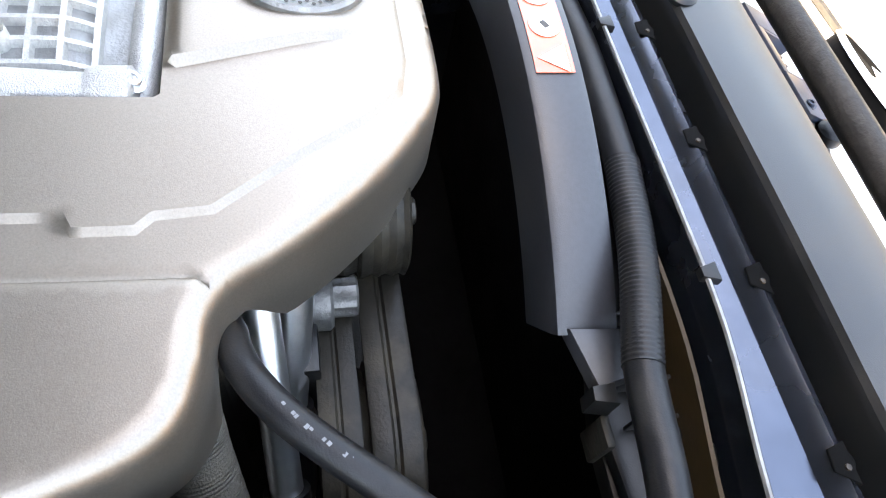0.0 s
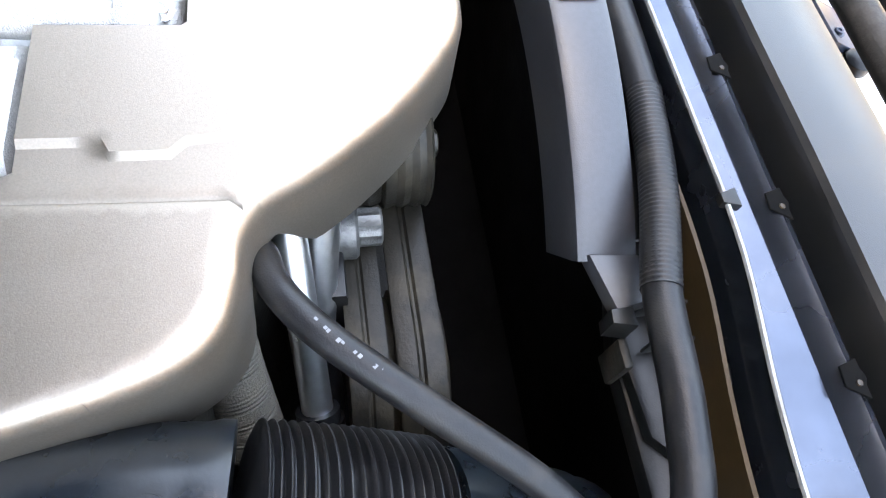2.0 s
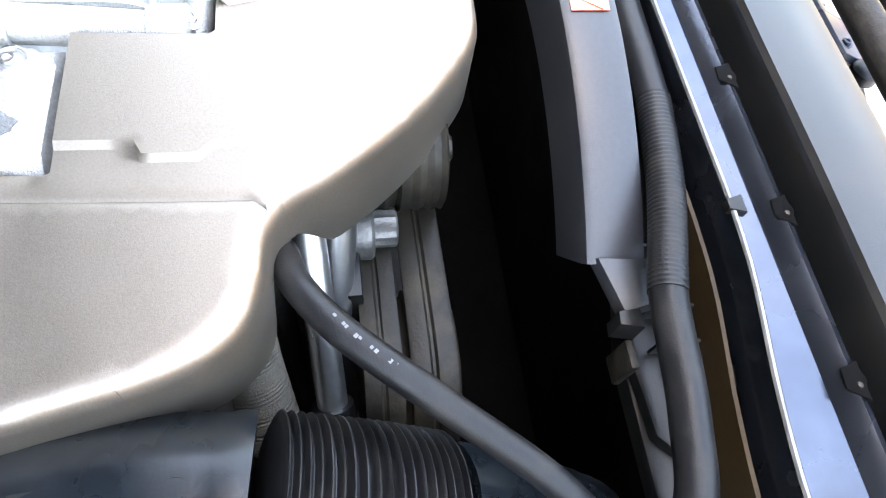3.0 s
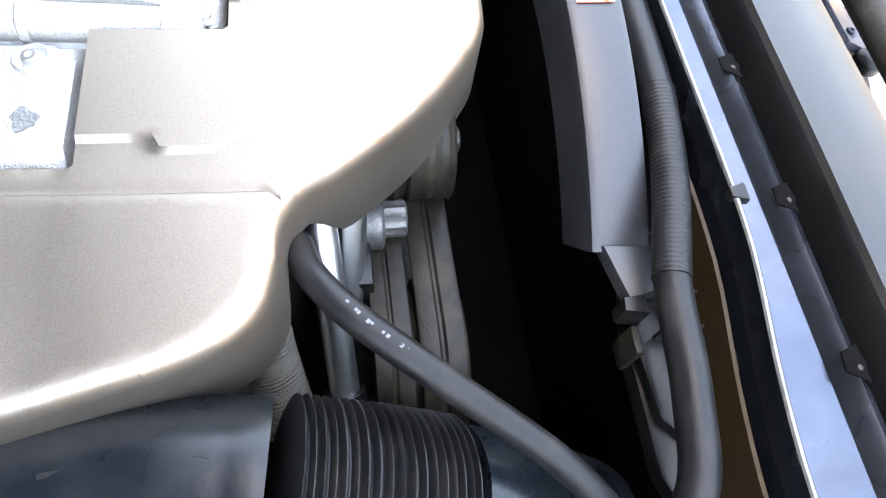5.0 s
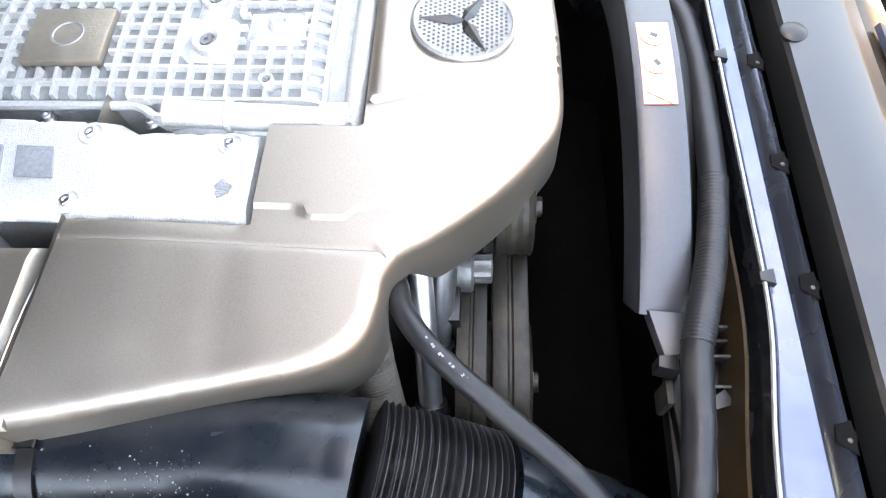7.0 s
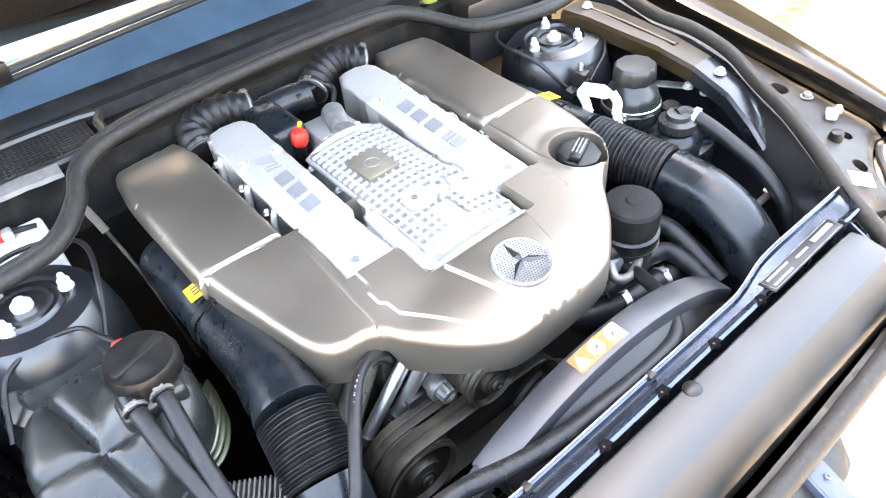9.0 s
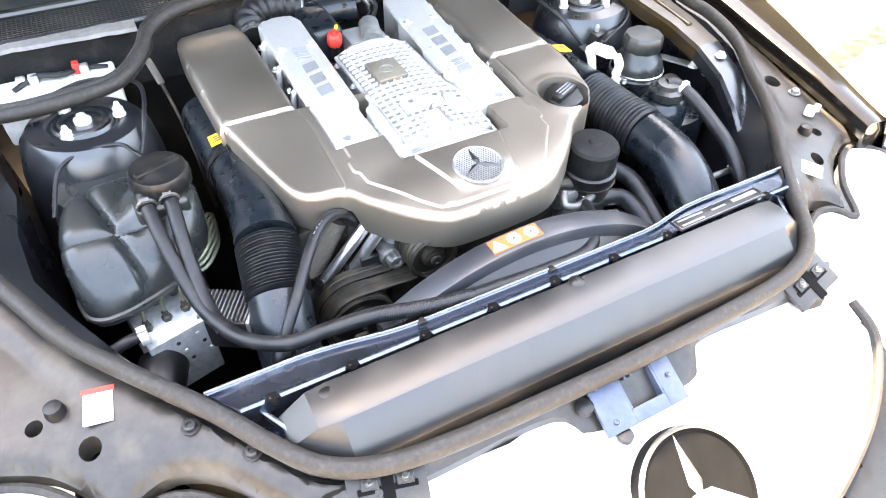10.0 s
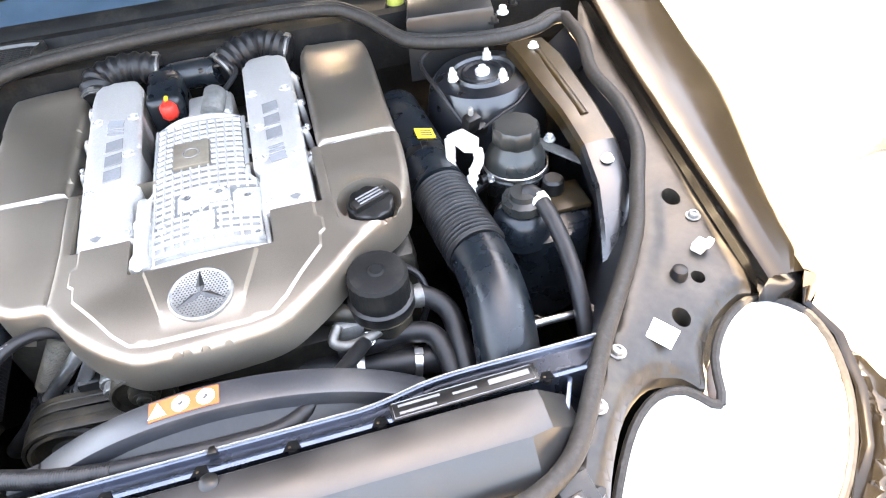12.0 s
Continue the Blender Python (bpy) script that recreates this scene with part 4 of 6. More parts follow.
# ---- intake pipes ----
def build_intake_pipe(line, rib0, rib1, label_y, front):
    ob = thing("intake_pipe", "large black plastic intake pipe with a ribbed bellows section", "intake pipe", line[2], "intake pipes")
    dense = spline(line, 14)
    r = 0.0455
    back = [p for p in dense if p.y >= rib0]
    ribs = [p for p in dense if rib0 >= p.y >= rib1]
    fore = [p for p in dense if p.y <= rib1]
    part("rear_pipe", tube(back, r, 32, 1, smooth_line=False, radius=lambda t: 1.0 + (0.03 if t > 0.97 else 0)), GLOSSPL, ob, "smooth black pipe with water spots")
    n = 18
    step = [spline(ribs, 1)[0]]
    bm = bmesh.new()
    a, c, b = ribs[0], ribs[len(ribs) // 2], ribs[-1]
    fine = spline([a, c, b], n * 4)
    tube(fine, r * 1.06, 32, 1, smooth_line=False, radius=lambda t: 1 - 0.105 * (0.5 + 0.5 * math.cos(2 * math.pi * n * t)) ** 1.2, bm=bm)
    part("bellows", bm, RUBBER, ob, "finely ribbed rubber bellows")
    part("front_pipe", tube(fore, r * 0.97, 32, 1, smooth_line=False), GLOSSPL, ob)
    p = min(dense, key=lambda q: abs(q.y - label_y))
    part("label", box(-0.016, 0.016, -0.015, 0.015, -0.0006, 0.0006, 0, Matrix.Translation(p) @ pose(0, 0, 0, 0, 12 if p.x > 0 else -12, 0) @ pose(0, 0, r + 0.0015)), YELLOW, ob, "yellow warning label")
    for k in (-1, 0, 1):
        part("label_bar", box(-0.010, 0.010, -0.0014, 0.0014, 0, 0.0004, 0, Matrix.Translation(p) @ pose(0, 0, 0, 0, 12 if p.x > 0 else -12, 0) @ pose(0.002, 0.006 * k, r + 0.0023)), DARKINK, ob, "dark printed bar")
    clamp_band("collar", p + Vector((0, -0.035, 0)), (0, 1, 0), r, 0.012, PLASTIC, ob)
    return ob, r


pipe_l, _ = build_intake_pipe([(-0.318, 0.90, 0.700), (-0.314, 0.80, 0.703), (-0.311, 0.70, 0.703), (-0.310, 0.60, 0.712), (-0.318, 0.515, 0.712), (-0.330, 0.435, 0.684), (-0.340, 0.385, 0.655), (-0.346, 0.335, 0.60), (-0.348, 0.31, 0.52), (-0.348, 0.30, 0.42)], 0.514, 0.428, 0.752, None)
pipe_r, _ = build_intake_pipe([(0.352, 0.92, 0.690), (0.358, 0.80, 0.700), (0.362, 0.72, 0.702), (0.366, 0.65, 0.702), (0.374, 0.56, 0.700), (0.383, 0.475, 0.698), (0.382, 0.40, 0.690), (0.374, 0.335, 0.66), (0.366, 0.29, 0.60), (0.362, 0.275, 0.50)], 0.640, 0.490, 0.745, None)
# moulded mark on the pipe: ring and rows of plain bars
for k in range(3):
    part("moulded_bar", box(-0.0012, 0.0012, -0.022 + 0.004 * k, 0.022 - 0.002 * k, 0, 0.0006, 0, pose(-0.305 - 0.007 * k, 0.575, 0.7570 - 0.0006 * k * k, 0, -2 - 8 * k, 3)), GREYPL, pipe_l, "moulded bar in place of small print")
part("moulded_ring", lathe([(0.0075, -0.001), (0.0085, 0.0008), (0.0095, -0.001)], (-0.314, 0.536, 0.7578), (-0.02, 0, 1), 24, ring=True), GREYPL, pipe_l)
drops = bmesh.new()
for k in range(170):
    y = random.uniform(0.56, 0.72) if k % 3 else random.gauss(0.63, 0.010)
    c = Vector((-0.3105 - 0.06 * max(0, 0.60 - y), y, 0.703 + 0.009 * step_up(0.72, 0.58, y)))
    a = random.gauss(2.2, 0.35)
    r = 0.00022 + 0.0006 * random.random() ** 3
    out = Vector((math.cos(a), 0, math.sin(a)))
    lathe([(r, -0.0002), (r * 0.8, r * 0.35), (r * 0.3, r * 0.5)], c + 0.0457 * out, out, 6, drops)
part("water_spots", drops, GREYINK, pipe_l, "dried pale water spots", kind="stuff")


# ---- cooling front ----
def build_shroud():
    ob = thing("fan_shroud", "grey plastic fan shroud arching behind the radiator", "fan shroud", (0, 0.3, 0.7))
    R, zc = 0.374, 0.3945

    def band(prof, a0, a1, n=40):
        bm = bmesh.new()
        rows = []
        for k in range(n + 1):
            a = radians(a0 + (a1 - a0) * k / n)
            rows.append([bm.verts.new((0.004 + (R + dr) * math.sin(a), y, zc + (R + dr) * math.cos(a))) for y, dr in prof])
        for p, q in zip(rows, rows[1:]):
            for i in range(len(prof)):
                j = (i + 1) % len(prof)
                bm.faces.new((p[i], p[j], q[j], q[i]))
        bm.faces.new(rows[0])
        bm.faces.new(rows[-1][::-1])
        return bm

    part("rim", band([(0.284, -0.004), (0.286, 0.0), (0.290, 0.001), (0.317, 0.001), (0.3215, -0.001), (0.323, -0.006), (0.323, -0.05), (0.319, -0.05), (0.319, -0.008), (0.290, -0.006), (0.284, -0.03)], -33.5, 42), SHROUD, ob)
    part("inner_lip", band([(0.262, -0.040), (0.262, -0.034), (0.285, -0.020), (0.285, -0.030)], -34, 42), PLASTIC, ob)
    part("front_lip", band([(0.245, -0.062), (0.245, -0.055), (0.262, -0.047), (0.262, -0.054)], -34, 42), PLASTIC, ob)
    part("warning_label", band([(0.2915, 0.0016), (0.2915, 0.0022), (0.3165, 0.0022), (0.3165, 0.0016)], -9.6, 2.4, 10), ORANGE, ob, "orange warning label with three white signs")
    for k, a in enumerate((-8.0, -4.0, 0.2)):
        c = (0.004 + (R + 0.0026) * math.sin(radians(a)), 0.304, zc + (R + 0.0026) * math.cos(radians(a)))
        tilt = pose(*c, 0, a, 0)
        if k == 0:
            part("sign", prism([(-0.0105, -0.009), (0.0105, -0.009), (0, 0.0095)], 0, 0.0004, 0, None, tilt), WHITE, ob, "white triangular sign")
        else:
            part("sign", prism([(0.0102 * math.cos(t), 0.0102 * math.sin(t)) for t in [2 * math.pi * i / 24 for i in range(24)]], 0, 0.0004, 0, None, tilt), WHITE, ob, "white round sign")
            part("sign_mark", box(-0.003, 0.003, -0.0018, 0.0018, 0.0005, 0.0008, 0, tilt @ pose(0, 0, 0, 0, 0, 30 * k)), DARKINK, ob)
    # stepped bracket at the end of the arch
    part("end_bracket", prism([(-0.203, 0.284), (-0.200, 0.317), (-0.236, 0.309), (-0.231, 0.284)], 0.700, 0.712, 0.003), SHROUD, ob, "grey stepped bracket")
    part("tray", prism([(-0.170, 0.236), (-0.190, 0.284), (-0.232, 0.284), (-0.245, 0.300), (-0.300, 0.296), (-0.325, 0.272), (-0.290, 0.246)], 0.672, 0.682, 0.003), PLASTIC, ob)
    for k, (x, y, z) in enumerate(((-0.240, 0.306, 0.704), (-0.262, 0.270, 0.692))):
        part("clip", prism([(-0.006, -0.006), (0.006, -0.006), (0.005, 0.007), (-0.003, 0.008)], -0.012, 0.009, 0.001, None, pose(x, y, z, 0, 0, 30 * k)), PLASTIC, ob, "small black clip")
    for k in range(3):
        part("rib", box(-0.21 - 0.022 * k, -0.2075 - 0.022 * k, 0.256, 0.290, 0.685, 0.702, 0.001), GREYPL, ob)
    for k in range(2):
        part("tray_rib", box(-0.19 - 0.030 * k, -0.1875 - 0.030 * k, 0.256, 0.290, 0.682, 0.700, 0.001), PLASTIC, ob)
    part("tray_floor", prism([(-0.15, 0.252), (-0.19, 0.286), (-0.25, 0.300), (-0.33, 0.300), (-0.365, 0.285), (-0.36, 0.262), (-0.25, 0.255)], 0.655, 0.6705, 0.003), PLASTIC, ob, "dusty grey lower tray")
    part("brown_patch", box(-0.264, -0.246, 0.300, 0.306, 0.66, 0.695, 0.002), GREASE, ob, "dusty brown metal tab")


build_shroud()


def build_radiator_cover():
    ob = thing("radiator_cover", "long dark grey plastic cover over the radiator beam", "radiator cover", (0, 0.16, 0.7))
    bm = bmesh.new()
    prof = [(0.206, 0.735), (0.2055, 0.767), (0.203, 0.7705), (0.182, 0.7724), (0.157, 0.7698), (0.151, 0.7680), (0.124, 0.7440), (0.115, 0.7290), (0.114, 0.69)]
    xs = [-0.394, -0.385, -0.36, -0.335, -0.30] + [-0.26 + 0.04 * k for k in range(14)] + [0.30, 0.335, 0.36, 0.385, 0.396]
    rows = []
    for x in xs:
        e = max(0.0, (abs(x) - 0.335) / 0.06)
        rows.append([bm.verts.new((x, y + (0.045 * e if y < 0.15 else 0.012 * e if y < 0.19 else 0) * 1, z - 0.032 * max(0.0, (abs(x) - 0.355) / 0.041) * (z > 0.75) + 0.0012 * noise.noise((x * 9, y * 30, 0)))) for y, z in prof])
    for a, b in zip(rows, rows[1:]):
        for i in range(len(prof) - 1):
            bm.faces.new((a[i], a[i + 1], b[i + 1], b[i]))
    bm.faces.new(rows[0])
    bm.faces.new(rows[-1][::-1])
    part("shell", bm, GREYPL, ob, sharp=20)
    for x in (0.007, -0.337):
        part("stud", lathe([(0.0105, -0.002), (0.0105, 0.001), (0.008, 0.003), (0.001, 0.0035)], (x, 0.198 if x > 0 else 0.19, 0.771 if x > 0 else 0.768), segs=20), PLASTIC, ob, "round black push stud")
    part("hole", lathe([(0.005, 0), (0.005, 0.001), (0.0001, 0.001)], (0.345, 0.197, 0.7668), segs=14), DARK, ob)
    beam = thing("radiator_beam", "glossy radiator beam, blue-grey sky sheen painted in, with a rolled bright rear lip", "radiator beam", (0, 0.23, 0.7))
    bm = bmesh.new()
    rows = []
    for k in range(60):
        x = -0.460 + k * 0.92 / 59
        bow = 0.006 * step_up(0.18, 0.30, abs(x)) + 0.010 * step_up(0.16, 0.26, x)
        yl = 0.247 + bow + 0.012 * step_up(0.22, 0.36, -x)
        low = float(np.interp(abs(x), (0.36, 0.41, 0.458), (0.10, 0.193, 0.262)))
        rows.append([bm.verts.new((x, max(y, low), z)) for y, z in ((0.170, 0.690), (0.2065, 0.690), (0.2175, 0.690), (0.2195, 0.7530), (0.2235, 0.7545), (0.228, 0.7515), (0.2325, 0.7450), (yl - 0.005, 0.7425), (yl - 0.002, 0.7475), (yl, 0.7485), (yl + 0.002, 0.7465), (yl + 0.0025, 0.735), (yl - 0.004, 0.66))])
    for a, b in zip(rows, rows[1:]):
        for i in range(len(a) - 1):
            bm.faces.new((a[i], a[i + 1], b[i + 1], b[i]))
    part("rail", bm, RAILP, beam, "gloss rail with a blue-grey sky sheen in its colour", sharp=22)
    lip = [(-0.460 + k * 0.92 / 59) for k in range(60)]
    part("lip", tube([(x, 0.2485 + 0.006 * step_up(0.18, 0.30, abs(x)) + 0.010 * step_up(0.16, 0.26, x) + 0.012 * step_up(0.22, 0.36, -x), 0.7495) for x in lip], 0.0016, 6, 1, smooth_line=False), CASTDARK, beam, "bright rolled edge")
    flange = bmesh.new()
    rows = []
    for k in range(24):
        x = -0.36 + k * 0.40 / 23
        yl = 0.2535 + 0.006 * step_up(0.18, 0.30, abs(x)) + 0.012 * step_up(0.22, 0.36, -x)
        rows.append([flange.verts.new(p) for p in ((x, yl, 0.722), (x, yl + 0.002, 0.721), (x, yl + 0.008 + 0.001 * noise.noise((x * 30, 0, 0)), 0.674), (x, yl + 0.006, 0.674))])
    for a, b in zip(rows, rows[1:]):
        for i in range(4):
            j = (i + 1) % 4
            flange.faces.new((a[i], a[j], b[j], b[i]))
    part("flange", flange, OCHRE, beam, "ochre dusty flange below the lip")
    for k in range(9):
        x = -0.392 + 0.0965 * k
        part("rivet_dimple", lathe([(0.0065, -0.004), (0.0055, 0.0008), (0.0035, 0.0015), (0.001, 0.0016)], (x, 0.2215, 0.7530), segs=14), DARK, beam)
        # Flat near-black patches paint the shade inside the pockets.
        part("pocket", prism([(-0.011, -0.006), (0.009, -0.006), (0.006, 0.004), (-0.004, 0.005)], 0, 0.0012, 0.0004, None, pose(x, 0.2245, 0.7540)), DARK, beam, "near-black patch painting the shade in a pressed pocket")
        part("pocket_screw", lathe([(0.0018, 0), (0.0015, 0.001), (0.0004, 0.0012)], (x - 0.003, 0.2222, 0.7550), segs=8), OCHRE, beam)
    for x in (-0.192, 0.005):
        part("clip", prism([(-0.006, -0.004), (0.006, -0.004), (0.003, 0.006), (-0.003, 0.006)], 0, 0.006, 0.001, None, pose(x, 0.246, 0.746)), PLASTIC, beam, "black plastic clip")
    # printed plate on the rail
    plate = thing("print_plate", "black service plate with grey printed bars on the beam", "plate", (0.28, 0.232, 0.76))
    m = pose(0.285, 0.226, 0.7635, -6, 0, 1)
    part("plate", box(-0.085, 0.085, -0.011, 0.013, -0.004, 0.0, 0.002, m), PLASTIC, plate)
    for k, (x, y, w) in enumerate(((-0.052, 0.006, 0.024), (-0.055, -0.004, 0.021), (0.0, 0.002, 0.014), (0.052, 0.003, 0.024))):
        part("print_bar", box(x - w, x + w, y - 0.0016 - 0.002 * (k == 3), y + 0.0016 + 0.002 * (k == 3), 0, 0.0006, 0, m), PALEINK, plate, "pale bar of small print")
    part("print_frame", tube([m @ Vector(p) for p in ((-0.082, -0.009, 0.0005), (0.08, -0.009, 0.0005), (0.08, 0.011, 0.0005), (-0.082, 0.011, 0.0005), (-0.082, -0.009, 0.0005))], 0.0005, 5, 1, smooth_line=False), GREYINK, plate)
    part("end_wall", box(-0.04, 0.04, -0.003, 0.003, -0.09, 0.0, 0.001, pose(-0.400, 0.205, 0.744, 12, 0, -62)), RAILP, beam, "glossy slanted end wall")
    part("end_wall", box(-0.04, 0.04, -0.003, 0.003, -0.09, 0.0, 0.001, pose(0.402, 0.208, 0.744, 12, 0, 62)), RAILP, beam, "glossy slanted end wall")
    # Radiator coloured near-black for the shade it stands in.
    part("radiator", box(-0.39, 0.39, 0.17, 0.235, 0.22, 0.70, 0.002), DARK, beam, "radiator block painted near-black for deep shade")


build_radiator_cover()


# ---- hoses ----
def hose(label, points, r, ends=(), material=None, name="hose", ribbed=0, group=""):
    ob = thing(name, label, "hose", points[0], group)
    part("pipe", tube(points, r, 16, 10), material or RUBBER, ob)
    for p, q in ends:
        clamp_band("hose_clamp", p, Vector(q) - Vector(p), r, 0.011, STEEL, ob, "bright steel hose clamp")
    return ob


main_hose = hose("thick black coolant hose running along the radiator beam", [(0.205, 0.43, 0.655), (0.175, 0.375, 0.685), (0.135, 0.315, 0.715), (0.085, 0.268, 0.728), (0.02, 0.260, 0.733), (-0.06, 0.262, 0.735), (-0.12, 0.266, 0.735), (-0.175, 0.276, 0.735), (-0.233, 0.293, 0.735), (-0.30, 0.301, 0.733), (-0.35, 0.312, 0.722), (-0.398, 0.362, 0.702), (-0.429, 0.425, 0.702), (-0.443, 0.480, 0.722), (-0.452, 0.535, 0.753), (-0.456, 0.580, 0.772), (-0.457, 0.605, 0.776)], 0.0104)
part("corrugation", tube(spline([(-0.105, 0.264, 0.735), (-0.17, 0.275, 0.735), (-0.235, 0.2935, 0.735)], 90), 0.0109, 16, 1, smooth_line=False, radius=lambda t: 1 + 0.025 * math.cos(2 * math.pi * 45 * t)), RUBBER, main_hose, "finely corrugated sleeve")
hose("black rubber hose from the expansion tank", [(-0.426, 0.605, 0.776), (-0.425, 0.578, 0.771), (-0.427, 0.535, 0.752), (-0.428, 0.480, 0.722), (-0.425, 0.43, 0.703), (-0.416, 0.39, 0.697)], 0.0105)
thin = hose("slim black hose with a worn white print line", [(-0.180, 0.500, 0.700), (-0.196, 0.494, 0.733), (-0.220, 0.487, 0.746), (-0.247, 0.467, 0.750), (-0.280, 0.427, 0.742), (-0.318, 0.375, 0.722), (-0.345, 0.345, 0.700), (-0.362, 0.325, 0.67)], 0.0080)
part("plug", lathe([(0.012, -0.012), (0.0145, -0.008), (0.0145, 0.010), (0.012, 0.013), (0.004, 0.013)], (-0.358, 0.330, 0.678), (-0.4, -0.4, -0.7), 20), PLASTIC, thin, "black rubber plug")
for k in range(9):
    t = spline([(-0.243, 0.470, 0.750), (-0.258, 0.456, 0.749), (-0.274, 0.435, 0.744)], 10)[2 * k + (k * 7) % 2]
    part("print_bar", box(-0.0004 - 0.0003 * ((k * 5) % 4), 0.0009, -0.0011 + 0.0002 * (k % 3), 0.0007, 0, 0.0004, 0, Matrix.Translation(t + Vector((0.001, 0.0, 0.0078))) @ pose(0, 0, 0, 0, 8, -50)), GREYINK, thin, "worn white print")
for k, (z0, pts, r) in enumerate(((0.66, [(0.168, 0.485, 0.668), (0.20, 0.468, 0.672), (0.24, 0.458, 0.676), (0.285, 0.460, 0.672), (0.318, 0.435, 0.655), (0.322, 0.385, 0.635), (0.32, 0.33, 0.61)], 0.0155), (0.64, [(0.155, 0.425, 0.635), (0.20, 0.418, 0.645), (0.24, 0.420, 0.648), (0.285, 0.412, 0.640), (0.30, 0.375, 0.625), (0.30, 0.32, 0.60)], 0.0155), (0.6, [(0.075, 0.47, 0.60), (0.12, 0.43, 0.605), (0.18, 0.410, 0.605), (0.24, 0.400, 0.605), (0.30, 0.392, 0.595), (0.33, 0.36, 0.55)], 0.022))):
    ob = hose("black coolant hose beside the oil filter", pts, r, [(pts[2], pts[3])] if k == 2 else [], name="coolant_hose", group="coolant hoses")
    if k == 2:
        clamp_band("hose_clamp", Vector(pts[3]).lerp(Vector(pts[4]), 0.3), Vector(pts[4]) - Vector(pts[3]), r, 0.011, STEEL, ob, "bright steel hose clamp")
    if k < 2:
        part("fitting", tube(pts[:3], r * 0.85, 14, 8, radius=lambda t: 1 + 0.10 * (math.sin(16 * t) > 0)), CASTDARK, ob, "dark grey metal fitting")


def build_oil_filter():
    ob = thing("oil_filter", "black oil filter housing with a knurled screw cap", "oil filter", (0.233, 0.45, 0.65))
    part("cap", lathe([(0.0415, -0.048), (0.0425, -0.045), (0.0415, -0.006), (0.038, -0.001), (0.030, 0.001), (0.012, 0.0015), (0.009, 0.004), (0.001, 0.004)], (0.227, 0.446, 0.757), (0.0, -0.05, 1), 72, wobble=lambda a, i: 1 + (0.016 * (abs(math.cos(12 * a)) ** 6) if i < 3 else 0)), COWLP, ob, "ribbed black screw cap", sharp=24)
    part("collar", lathe([(0.044, -0.075), (0.047, -0.07), (0.047, -0.050), (0.043, -0.047)], (0.227, 0.446, 0.757), (0, -0.05, 1), 36), PLASTIC, ob)
    part("housing", lathe([(0.036, -0.20), (0.04, -0.075), (0.046, -0.07)], (0.227, 0.446, 0.757), segs=28), GREASE, ob)
    part("bracket", box(0.155, 0.215, 0.425, 0.470, 0.60, 0.682, 0.008), CASTDARK, ob, "dark cast bracket")
    part("elbow", tube([(0.150, 0.470, 0.66), (0.155, 0.455, 0.685), (0.175, 0.445, 0.690), (0.20, 0.440, 0.68)], 0.013, 14, 6), GREASE, ob)
    hexbolt("bolt", (0.196, 0.408, 0.668), 0.007, 0.010, ZINC, ob, (0, -0.6, 0.8))
    part("crimp", tube([(0.262, 0.458, 0.6755), (0.285, 0.460, 0.672)], 0.0185, 14, 2, radius=lambda t: 1 - 0.1 * (0.3 < t < 0.7)), IRON, ob, "dull crimped collar")
    part("pipe", tube([(0.160, 0.425, 0.690), (0.150, 0.405, 0.682), (0.175, 0.398, 0.676), (0.22, 0.418, 0.672), (0.262, 0.456, 0.675)], 0.0075, 12, 6), IRON, ob, "dull bent metal pipe")
    part("cable", tube([(0.27, 0.50, 0.70), (0.29, 0.48, 0.69), (0.295, 0.46, 0.66), (0.28, 0.45, 0.62)], 0.005, 8, 6), RUBBER, ob)


build_oil_filter()


